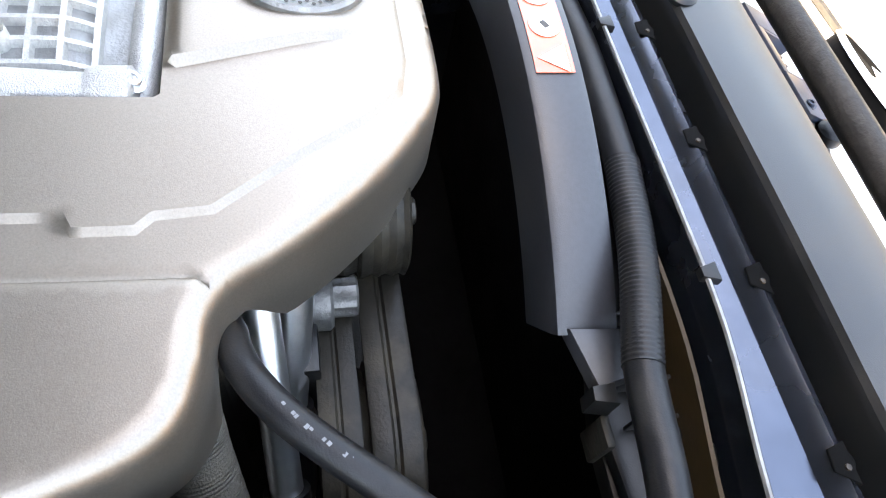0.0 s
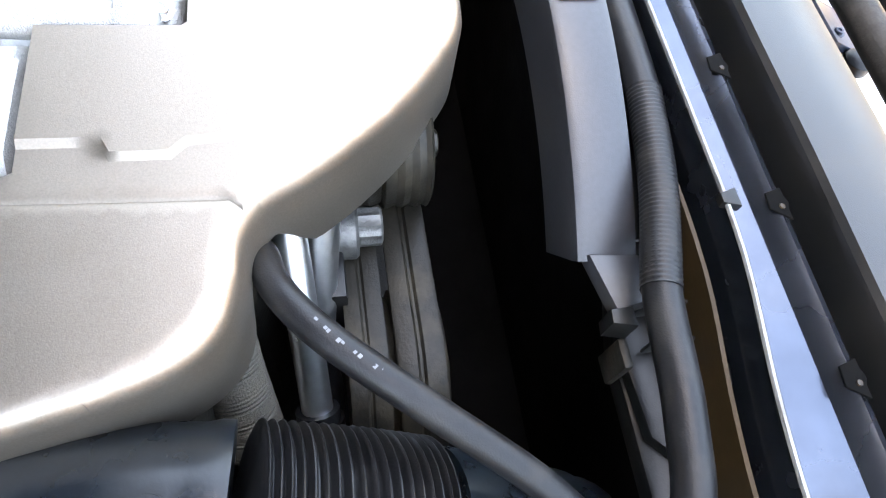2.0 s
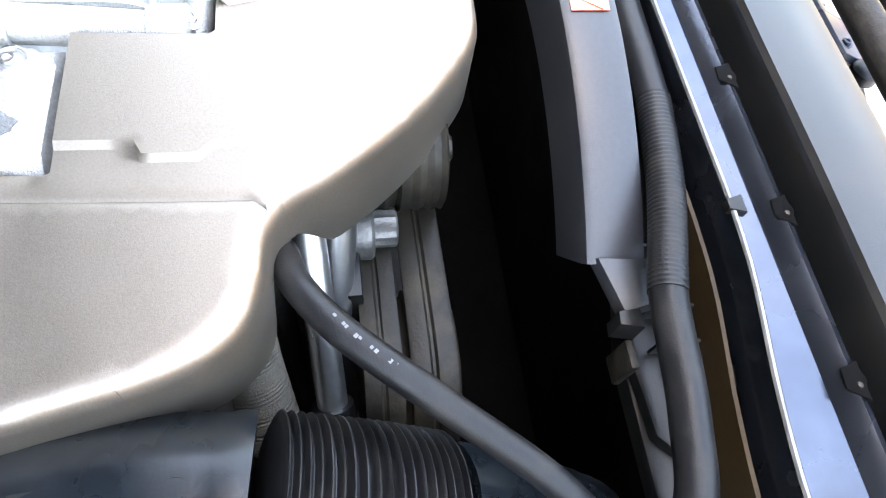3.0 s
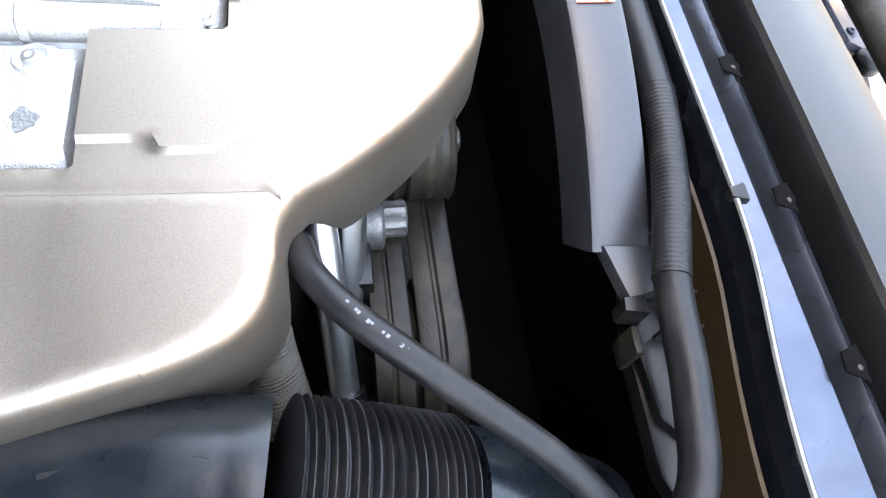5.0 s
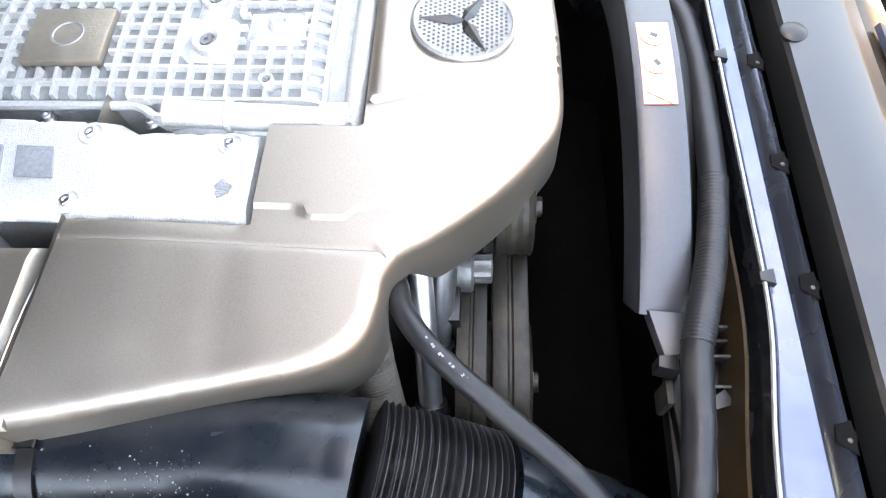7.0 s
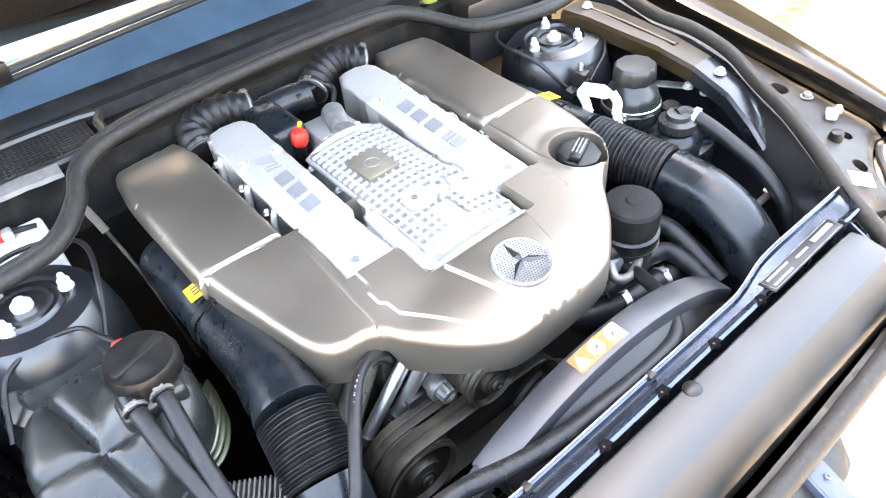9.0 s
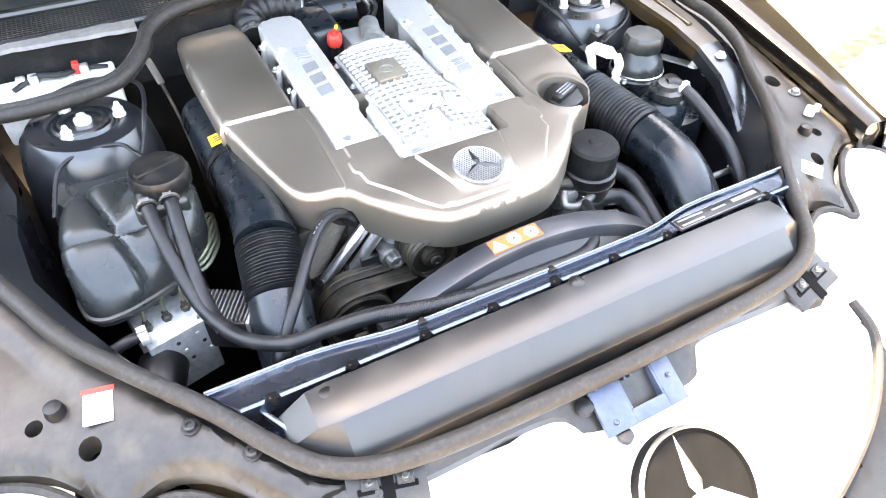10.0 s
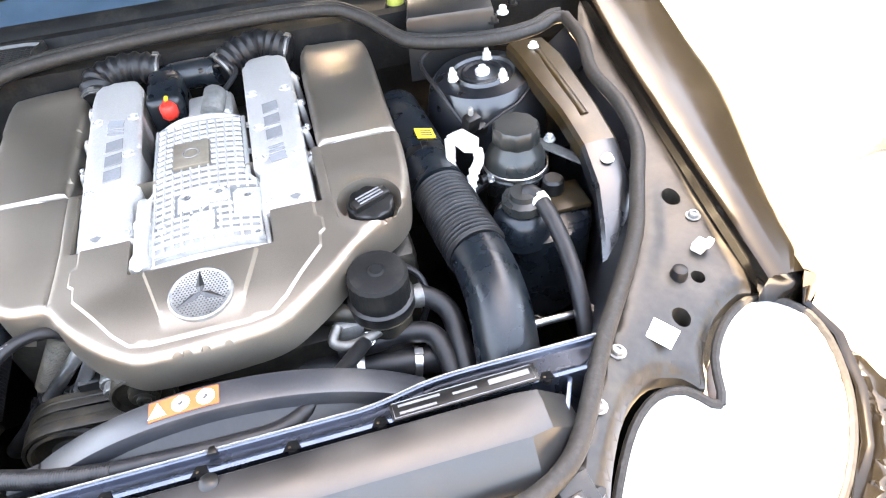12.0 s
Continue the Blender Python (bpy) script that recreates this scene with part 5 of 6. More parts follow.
# ---- front of the engine ----
def build_belt_drive():
    ob = thing("belt_drive", "ribbed drive belt over grey pulleys at the engine front", "belt drive", (-0.15, 0.42, 0.6))
    for name, x, z, r in (("idler_pulley", -0.098, 0.683, 0.041), ("crank_pulley", -0.222, 0.596, 0.055), ("lower_pulley", 0.02, 0.50, 0.07)):
        grooves = [(r * (0.955 if k % 2 else 1.0), -0.056 + 0.0045 * k) for k in range(6)] + [(r * 0.90, -0.030), (r, -0.028)] + [(r * (0.955 if k % 2 else 1.0), -0.0255 + 0.0045 * k) for k in range(6)]
        p = part(name, lathe([(r * 0.3, -0.06)] + grooves + [(r, 0.0), (r * 0.92, 0.002), (r * 0.85, -0.006), (r * 0.5, -0.008), (r * 0.45, 0.002), (r * 0.2, 0.004), (0.001, 0.004)], (x, 0.396, z), (0, -1, 0), 40), BELT if name == "idler_pulley" else GREASE, ob, "brown worn ribbed pulley" if name == "idler_pulley" else "grey ribbed pulley")
        hexbolt("pulley_bolt", (x, 0.392, z), 0.009, 0.006, GREASE, p, (0, -1, 0))
    # belt loop round the first two pulleys
    a, b, ra, rb = Vector((-0.030, 0.588)), Vector((-0.222, 0.596)), 0.052, 0.057
    d = (b - a)
    base = math.atan2(d.y, d.x)
    off = math.acos((ra - rb) / d.length)
    for y0, y1, nm in ((0.397, 0.426, "belt"), (0.431, 0.455, "rear_belt")):
        line = [a + ra * Vector((math.cos(t), math.sin(t))) for t in np.linspace(base + off, base + 2 * math.pi - off, 18)] + [b + rb * Vector((math.cos(t), math.sin(t))) for t in np.linspace(base - off, base + off, 24)]
        bm = bmesh.new()
        rows = []
        c = len(line)
        for i, p in enumerate(line):
            t = (line[(i + 1) % c] - line[i - 1]).normalized()
            n = Vector((t.y, -t.x))
            ring = []
            for y, h in ((y0, 0), (y0, 0.004), (y0 + 0.06 * (y1 - y0), 0.0048), (y0 + 0.42 * (y1 - y0), 0.0045), (y0 + 0.48 * (y1 - y0), 0.0022), (y0 + 0.54 * (y1 - y0), 0.0022), (y0 + 0.60 * (y1 - y0), 0.0045), (y0 + 0.94 * (y1 - y0), 0.0048), (y1, 0.004), (y1, 0)):
                q = p + n * h * (1 if nm == "belt" else 0.6)
                ring.append(bm.verts.new((q.x, y, q.y)))
            rows.append(ring)
        for i in range(c):
            p, q = rows[i], rows[(i + 1) % c]
            for k in range(10):
                bm.faces.new((p[k], p[(k + 1) % 10], q[(k + 1) % 10], q[k]))
        part(nm, bm, BELT, ob, "worn grey ribbed rubber belt")


build_belt_drive()


def build_front_fittings():
    ob = thing("pump_housing", "bare aluminium pump housing with splined bolt under the cover", "pump", (-0.148, 0.45, 0.66))
    part("cylinder", lathe([(0.018, -0.06), (0.018, 0.0), (0.016, 0.002), (0.001, 0.002)], (-0.148, 0.444, 0.662), (0, -1, 0), 26), IRON, ob)
    part("splined_bolt", lathe([(0.0125, 0), (0.0125, 0.014), (0.011, 0.0155), (0.007, 0.0155), (0.006, 0.011), (0.0005, 0.011)], (-0.146, 0.442, 0.664), (0, -1, 0), 48, wobble=lambda a, i: 1 + 0.05 * math.cos(12 * a)), IRON, ob, "bright splined bolt head")
    part("lower_cylinder", lathe([(0.015, -0.05), (0.015, 0.0), (0.013, 0.002), (0.001, 0.002)], (-0.150, 0.440, 0.637), (0, -1, 0), 24), IRON, ob)
    part("casting", box(-0.15, -0.08, 0.455, 0.53, 0.58, 0.70, 0.012, segs=3), CASTDARK, ob)
    part("bracket", prism([(-0.195, 0.452), (-0.160, 0.452), (-0.160, 0.470), (-0.195, 0.474)], 0.602, 0.668, 0.003), PLASTIC, ob, "small black bracket")
    hexbolt("bolt", (-0.174, 0.467, 0.643), 0.0062, 0.009, ZINC, ob, (-0.1, -1, 0.3))
    hexbolt("bolt", (-0.170, 0.460, 0.600), 0.0058, 0.009, ZINC, ob, (-0.1, -1, 0.3))
    hexbolt("bolt", (-0.184, 0.462, 0.648), 0.004, 0.006, ZINC, ob, (-0.1, -1, 0.3))
    for k, (x, r) in enumerate(((-0.200, 0.0095), (-0.176, 0.0095))):
        p = thing("metal_pipe", "bright aluminium pipe leading down beside the belt", "pipe", (x, 0.47, 0.65), "aluminium pipes")
        a, b = Vector((-0.170, 0.482, 0.712)), Vector((-0.250, 0.475, 0.630))
        if k:
            a, b = Vector((-0.158, 0.462, 0.708)), Vector((-0.203, 0.470, 0.640))
        part("pipe", tube([a, a.lerp(b, 0.5), b], r, 16, 3), STEEL, p)
        part("rubber_joint", tube([b, b + (b - a).normalized() * 0.03, b + (b - a).normalized() * 0.06 + Vector((0, -0.005, 0)), b + (b - a).normalized() * 0.12], r * 1.4, 14, 4), RUBBER, p)
        clamp_band("pipe_clamp", b + (b - a).normalized() * 0.012, b - a, r * 1.4, 0.009, PLASTIC, p)
    hose("ribbed dark hose going down behind the intake pipe", [(-0.205, 0.525, 0.70), (-0.232, 0.520, 0.660), (-0.262, 0.512, 0.615), (-0.29, 0.505, 0.55)], 0.015, name="ribbed_hose")
    sleeve = spline([(-0.205, 0.525, 0.70), (-0.232, 0.520, 0.660), (-0.262, 0.512, 0.615)], 60)
    part("sleeve", tube(sleeve, 0.0185, 20, 1, smooth_line=False, radius=lambda t: 1 + 0.025 * math.cos(2 * math.pi * 40 * t)), SLEEVE, bpy.data.objects["ribbed_hose"], "brown woven sleeve")
    hose("black wiring loom beside the ribbed hose", [(-0.255, 0.555, 0.69), (-0.268, 0.55, 0.64), (-0.285, 0.53, 0.56)], 0.010, name="wiring_loom")
    eng = thing("engine_block", "dark oily engine block under the cover", "engine", (0, 0.7, 0.4))
    part("block", box(-0.20, 0.20, 0.50, 1.05, 0.25, 0.70, 0.02), GREASE, eng)
    part("head", box(-0.30, -0.16, 0.53, 1.04, 0.45, 0.690, 0.02), GREASE, eng)
    part("head", box(0.16, 0.30, 0.53, 1.04, 0.45, 0.690, 0.02), GREASE, eng)
    part("front_case", box(-0.16, 0.16, 0.43, 0.52, 0.30, 0.66, 0.02), GREASE, eng)


build_front_fittings()


# ---- side compartments ----
def build_strut(s):
    ob = thing("strut_tower", "black domed suspension tower with three bright nuts", "suspension tower", (0.513 * s, 0.868, 0.7), "suspension towers")
    c = Vector((0.513 * s, 0.868, 0.770))
    ax = (-0.06 * s, 0.03, 1)
    part("dome", lathe([(0.125, -0.50), (0.118, -0.16), (0.112, -0.07), (0.102, -0.022), (0.088, -0.004), (0.060, 0.0), (0.056, -0.005), (0.05, -0.006), (0.046, 0.0), (0.040, -0.003), (0.001, -0.003)], c, ax, 48), BAYP, ob)
    part("mount_ring", lathe([(0.030, 0.0), (0.036, 0.003), (0.040, 0.0)], c, ax, 36, ring=True), RUBBER, ob)
    part("centre_bolt", lathe([(0.014, -0.003), (0.014, 0.004), (0.008, 0.006), (0.007, 0.012), (0.001, 0.013)], c, ax, 12), ZINC, ob, "bright centre bolt")
    for x, y in ((0.456, 0.866), (0.540, 0.830), (0.537, 0.914)):
        n = part("nut", lathe([(0.0105, -0.002), (0.0105, 0.002), (0.0085, 0.003), (0.0085, 0.012), (0.006, 0.014), (0.004, 0.022), (0.001, 0.022)], (x * s, y, 0.768), ax, 12), ZINC, ob, "bright zinc nut")
    part("cable", tube([(c.x - 0.05 * s, c.y - 0.11, 0.70), (c.x - 0.09 * s, c.y - 0.04, 0.765), (c.x - 0.10 * s, c.y + 0.06, 0.782), (c.x - 0.02 * s, c.y + 0.10, 0.785), (c.x + 0.08 * s, c.y + 0.07, 0.775)], 0.004, 8, 8), RUBBER, ob)


for s in (1, -1):
    build_strut(s)


def build_expansion_tank():
    ob = thing("expansion_tank", "smoky black coolant expansion tank with moulded pads", "coolant tank", (-0.49, 0.62, 0.6))
    poly = outline([(-0.588, 0.57), (-0.585, 0.66), (-0.560, 0.715), (-0.50, 0.732), (-0.43, 0.722), (-0.392, 0.690), (-0.385, 0.63), (-0.395, 0.580), (-0.43, 0.550), (-0.52, 0.512), (-0.572, 0.515)], 5)

    def z(x, y, d):
        v = 0.748 - 0.075 * step_up(0.60, 0.47, y) + 0.016 * (1 - step_up(0.035, 0.075, math.hypot(x + 0.427, y - 0.632)))
        groove = max(math.exp(-(abs(x + 0.512 + 0.25 * (y - 0.6)) / 0.007) ** 1.3), math.exp(-(abs(y - 0.597 + 0.12 * (x + 0.5)) / 0.007) ** 1.3) * (1 - step_up(-0.46, -0.43, x)))
        return v - 0.014 * groove - round_edge(d, 0.026) * 0.9

    body = part("body", sheet(poly, z, 0.006, lambda x, y: 0.655, lines=[((-0.4895, 0.51), (-0.5445, 0.73)), ((-0.586, 0.6073), (-0.43, 0.5886))] + [((-0.4895 + e, 0.51), (-0.5445 + e, 0.73)) for e in (-0.006, 0.006)] + [((-0.586, 0.6073 + e), (-0.43, 0.5886 + e)) for e in (-0.006, 0.006)]), TANK, ob, sharp=70)
    part("weld_rim", tube([(x * 1.0, y, 0.668) for x, y in poly + poly[:1]], 0.0055, 8, 1, smooth_line=False), TANK, ob, "moulded weld rim")
    part("neck", lathe([(0.034, -0.06), (0.034, -0.02), (0.040, -0.018), (0.040, -0.012)], (-0.427, 0.632, 0.806), (0.02, -0.04, 1), 30), TANK, ob)
    part("cap", lathe([(0.0425, -0.026), (0.0435, -0.022), (0.0425, -0.006), (0.039, 0.0), (0.030, -0.001), (0.022, 0.002), (0.001, 0.002)], (-0.427, 0.632, 0.806), (0.02, -0.04, 1), 48, wobble=lambda a, i: 1 + (0.022 * math.cos(16 * a) if i < 3 else 0)), PLASTIC, ob, "ribbed black screw cap")
    part("cap_bar", box(-0.034, 0.034, -0.006, 0.006, -0.002, 0.005, 0.002, pose(-0.427, 0.632, 0.806, 2, 1, 20)), PLASTIC, ob)
    part("bracket", box(-0.475, -0.40, 0.585, 0.628, 0.745, 0.775, 0.008, segs=3), TANK, ob)
    for x in (-0.457, -0.426):
        part("outlet", tube([(x, 0.618, 0.778), (x, 0.602, 0.777), (x, 0.588, 0.774)], 0.0130, 14, 4), PLASTIC, ob)
        clamp_band("hose_clip", (x, 0.592, 0.775), (0, -1, -0.25), 0.0130, 0.005, IRON, ob, "bright spring clip")
    cable = thing("cable", "thin black cable looping over the tank", "cable", (-0.5, 0.74, 0.76))
    part("wire", tube([(-0.59, 0.70, 0.72), (-0.565, 0.765, 0.755), (-0.52, 0.785, 0.765), (-0.47, 0.775, 0.768), (-0.452, 0.735, 0.775), (-0.435, 0.70, 0.775)], 0.0035, 8, 8), RUBBER, cable)
    part("plug", box(-0.446, -0.430, 0.688, 0.706, 0.765, 0.780, 0.003), REDP, cable, "small faded red plug")
    pan = thing("relay_cover", "low black cover between tank and suspension tower", "cover", (-0.5, 0.76, 0.66))
    part("cover", lathe([(0.10, -0.20), (0.085, -0.02), (0.075, 0.0), (0.055, 0.004), (0.05, 0.0), (0.02, 0.001), (0.001, 0.001)], (-0.512, 0.755, 0.725), (0, 0, 1), 36), TANK, pan)


build_expansion_tank()


def build_abs():
    ob = thing("brake_unit", "grey aluminium brake hydraulic block with bent steel pipes", "brake unit", (-0.49, 0.53, 0.5))
    m = pose(-0.490, 0.530, 0.592, 0, 0, 14)
    part("block", box(-0.046, 0.046, -0.052, 0.052, -0.09, 0.030, 0.003, m), CASTMID, ob)
    part("motor", lathe([(0.036, 0), (0.036, 0.07), (0.032, 0.075), (0.001, 0.075)], m @ Vector((-0.035, -0.045, -0.02)), (-0.3, -0.9, 0), 28), PLASTIC, ob, "black motor can")
    part("motor_mark", lathe([(0.012, 0), (0.012, 0.001), (0.0005, 0.001)], m @ Vector((-0.062, -0.116, -0.005)), (-0.3, -0.9, 0.2), 20), WHITE, ob, "white round mark")
    for k in range(6):
        u, v = (-0.030 + 0.030 * (k % 3), 0.028 - 0.042 * (k // 3))
        a = m @ Vector((u, v, 0.030))
        part("union", lathe([(0.0075, 0), (0.0075, 0.008), (0.005, 0.010), (0.0045, 0.018)], a, segs=6), GREASE, ob, smooth=False)
        part("pipe", tube([a + Vector((0, 0, 0.012)), a + Vector((0.004, 0.012, 0.040)), a + Vector((0.03, 0.045, 0.052)), (-0.425 + 0.003 * k, 0.545 + 0.007 * k, 0.668 + 0.004 * k), (-0.385, 0.575 + 0.010 * k, 0.675 + 0.005 * k), (-0.372, 0.66 + 0.005 * k, 0.65)], 0.0030, 8, 7), OLIVE, ob, "thin olive steel pipe")
    for k in range(9):
        part("plug_dot", lathe([(0.0035, 0), (0.003, 0.0015), (0.0005, 0.0016)], m @ Vector((-0.036 + 0.03 * (k % 3) + 0.006 * (k // 3), -0.052, 0.012 - 0.022 * (k // 3))), m.to_3x3() @ Vector((0, -1, 0)), 10), GREASE if k % 2 else ZINC, ob)
    con = thing("control_plug", "finned grey plug on the brake unit", "plug", (-0.41, 0.5, 0.6))
    m2 = pose(-0.402, 0.500, 0.616, 0, 0, -32)
    part("body", box(-0.040, 0.045, -0.030, 0.030, -0.06, 0.004, 0.003, m2), GREYPL, con)
    for k in range(12):
        part("fin", box(-0.036 + 0.0065 * k, -0.0335 + 0.0065 * k, -0.028, 0.028, 0.004, 0.012, 0, m2), CASTDARK, con)
    part("edge", box(0.040, 0.047, -0.036, 0.036, -0.03, 0.014, 0.002, m2), CAST, con, "bright metal edge")
    hose("black hose with a pale clamp entering the brake unit", [(-0.60, 0.455, 0.61), (-0.575, 0.472, 0.635), (-0.54, 0.478, 0.645), (-0.515, 0.48, 0.642)], 0.009, name="brake_hose")
    clampo = thing("hose_clamp", "pale grey clamp ring on the brake hose", "clamp", (-0.52, 0.503, 0.612))
    clamp_band("ring", (-0.521, 0.4795, 0.643), (1, 0.1, 0), 0.011, 0.012, ZINC, clampo)


build_abs()


def build_reservoirs():
    ob = thing("power_steering_reservoir", "round black power steering reservoir with a lobed cap", "fluid reservoir", (0.515, 0.68, 0.6))
    c = (0.503, 0.662, 0.706)
    part("bowl", lathe([(0.046, -0.10), (0.050, -0.02), (0.0555, -0.012), (0.0555, 0.0), (0.052, 0.004), (0.051, 0.018), (0.044, 0.036), (0.034, 0.045), (0.030, 0.056)], c, segs=40), TANK, ob, "dusty dark plastic bowl")
    part("band", lathe([(0.0535, 0.004), (0.0550, 0.005), (0.0550, 0.010), (0.0530, 0.011)], c, segs=40, ring=True), STEEL, ob, "thin metal band")
    part("cap", lathe([(0.036, 0.052), (0.039, 0.056), (0.038, 0.076), (0.034, 0.082), (0.001, 0.083)], c, segs=56, wobble=lambda a, i: 1 + (0.03 * math.cos(10 * a) if i < 4 else 0)), TANK, ob, "lobed black cap")
    part("pipe", tube([(0.47, 0.665, 0.695), (0.445, 0.655, 0.69), (0.425, 0.650, 0.68)], 0.009, 12, 5), RUBBER, ob)
    part("outlet", lathe([(0.008, 0), (0.008, 0.035), (0.005, 0.036)], (0.47, 0.655, 0.70), (-1, -0.3, 0.1), 14), PLASTIC, ob)
    hexbolt("clip_screw", (0.455, 0.645, 0.705), 0.006, 0.012, STEEL, ob, (-0.3, -1, 0.3))
    tank = thing("pump_reservoir", "black pump reservoir with screw cap and thick hose", "fluid reservoir", (0.53, 0.58, 0.55))
    part("body", prism(outline([(0.455, 0.52), (0.45, 0.60), (0.50, 0.632), (0.58, 0.625), (0.600, 0.57), (0.57, 0.515), (0.50, 0.498)], 4), 0.50, 0.675, 0.012), GLOSSPL, tank)
    # Warm reflection on the reservoir top, painted as an ochre plate.
    part("ochre_top", box(0.535, 0.597, 0.555, 0.622, 0.672, 0.6835, 0.004), OCHRE, tank, "top plate painted ochre for a warm reflection")
    part("bowl", lathe([(0.046, -0.05), (0.046, -0.01), (0.036, 0.004), (0.028, 0.008)], (0.472, 0.542, 0.714), segs=32), GLOSSPL, tank)
    part("cap", lathe([(0.032, 0.004), (0.033, 0.008), (0.032, 0.020), (0.022, 0.024), (0.020, 0.032), (0.001, 0.033)], (0.471, 0.541, 0.720), segs=36, wobble=lambda a, i: 1 + (0.025 * math.cos(12 * a) if i < 3 else 0)), TANK, tank, "brown-dusted black cap")
    part("small_cap", lathe([(0.018, -0.01), (0.019, 0.0), (0.018, 0.016), (0.014, 0.020), (0.001, 0.020)], (0.548, 0.605, 0.690), segs=28), PLASTIC, tank, "small black cap")
    line = [(0.471, 0.545, 0.745), (0.486, 0.538, 0.746), (0.496, 0.50, 0.736), (0.500, 0.44, 0.714), (0.496, 0.39, 0.696), (0.490, 0.34, 0.66), (0.486, 0.31, 0.61)]
    h = hose("thick dark grey hose rising from the pump reservoir", line, 0.0125, name="reservoir_hose")
    clamp_band("white_tie", Vector((0.492, 0.522, 0.741)), (0.12, -1, -0.08), 0.0125, 0.008, WHITE, h, "white tie band")
    br = thing("white_bracket", "bright white bracket with two ribbed legs", "bracket", (0.42, 0.7, 0.7))
    part("plate", prism([(0.398, 0.705), (0.428, 0.715), (0.446, 0.680), (0.434, 0.648), (0.414, 0.658)], 0.757, 0.765, 0.003), WHITEPL, br)
    for a, b in (((0.401, 0.698, 0.760), (0.388, 0.645, 0.705)), ((0.436, 0.656, 0.760), (0.405, 0.605, 0.705))):
        a, b = Vector(a), Vector(b)
        part("leg", tube([a, a + Vector((-0.003, -0.015, -0.012)), a.lerp(b, 0.5), b], 0.0085, 14, 12, radius=lambda t: 1 + (0.18 * math.sin(45 * t) if t > 0.45 else 0)), WHITEPL, br, "ribbed white leg")
    bits = thing("valve_bracket", "small metal bracket with bolts beside the reservoir", "bracket", (0.58, 0.66, 0.7))
    part("strap", box(-0.055, 0.055, -0.011, 0.011, -0.002, 0.002, 0.001, pose(0.588, 0.655, 0.715, 0, 5, -50)), CASTDARK, bits)
    for p in ((0.575, 0.690, 0.722), (0.612, 0.615, 0.712), (0.625, 0.585, 0.705)):
        hexbolt("bolt", p, 0.007, 0.010, ZINC, bits)
    brace = thing("wing_brace", "metal brace along the inner wing, warm reflection painted ochre on top", "brace", (0.59, 0.65, 0.78))
    bm = bmesh.new()
    rows = []
    for x, y, z, w in [(0.610, 0.905, 0.795, 0.030), (0.614, 0.84, 0.797, 0.032), (0.616, 0.76, 0.790, 0.030), (0.619, 0.68, 0.783, 0.027), (0.620, 0.60, 0.768, 0.025), (0.608, 0.52, 0.748, 0.023), (0.590, 0.46, 0.722, 0.022), (0.570, 0.405, 0.69, 0.020), (0.556, 0.37, 0.64, 0.018)]:
        w *= 1.25
        rows.append([bm.verts.new(p) for p in ((x - w, y, z - 0.030), (x - w, y, z - 0.006), (x - w + 0.006, y, z), (x, y, z + 0.002), (x + w - 0.006, y, z), (x + w, y, z - 0.006), (x + w, y, z - 0.030))])
    foot = bmesh.new()
    low = [[foot.verts.new(v.co) for v in r] for r in rows[4:]]
    for mesh, run in ((bm, rows[:5]), (foot, low)):
        for a, b in zip(run, run[1:]):
            for i in range(6):
                mesh.faces.new((a[i], a[i + 1], b[i + 1], b[i]))
    for v in [v for v in bm.verts if not v.link_faces]:
        bm.verts.remove(v)
    # Ochre strip paints the warm reflection; the foot keeps the black paint.
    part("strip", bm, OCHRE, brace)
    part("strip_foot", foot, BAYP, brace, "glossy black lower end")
    for y, x, z in ((0.87, 0.612, 0.799), (0.56, 0.615, 0.761)):
        hexbolt("bolt", (x, y, z), 0.007, 0.009, ZINC, brace)
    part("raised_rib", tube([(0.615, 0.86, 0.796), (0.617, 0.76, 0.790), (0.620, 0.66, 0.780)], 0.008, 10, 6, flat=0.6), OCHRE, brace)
    box_r = thing("scuttle_box", "dark grey slanted filter box behind the bay", "filter box", (0.46, 1.02, 0.8))
    part("lid", prism([(0.405, 1.00), (0.575, 0.985), (0.605, 1.13), (0.44, 1.14)], 0.70, 0.835, 0.012), GREYPL, box_r)
    part("plug_cap", lathe([(0.016, 0), (0.018, 0.01), (0.014, 0.02), (0.001, 0.02)], (0.412, 1.135, 0.80), segs=20), mat("olive_yellow_plastic", (0.30, 0.30, 0.05), 0.45, 0, 0.15, 200), box_r, "small olive-yellow cap")
    part("plug_ring", lathe([(0.019, -0.004), (0.022, 0.0), (0.022, 0.006), (0.019, 0.008)], (0.412, 1.135, 0.80), segs=24, ring=True), PLASTIC, box_r)
    for k in range(5):
        hexbolt("bolt", (0.575 + 0.03 * (k % 3), 0.99 + 0.03 * k, 0.80), 0.008, 0.015, ZINC if k % 2 else PLASTIC, box_r)
    rod = thing("steel_rod", "bright steel rod low in the bay beside the intake pipe", "rod", (0.45, 0.365, 0.665))
    part("bar", tube([(0.400, 0.358, 0.672), (0.45, 0.364, 0.665), (0.496, 0.368, 0.658)], 0.006, 12, 4), STEEL, rod)
    part("eye", lathe([(0.007, -0.005), (0.012, -0.005), (0.012, 0.005), (0.007, 0.005)], (0.505, 0.369, 0.657), (0, 0.3, 1), 20, ring=True), CASTDARK, rod, "dull metal eye")
    hexbolt("bolt", (0.430, 0.372, 0.655), 0.008, 0.010, PLASTIC, rod)
    dip = thing("dipstick", "thin brown dipstick tube beside the engine cover", "dipstick", (-0.37, 0.97, 0.72))
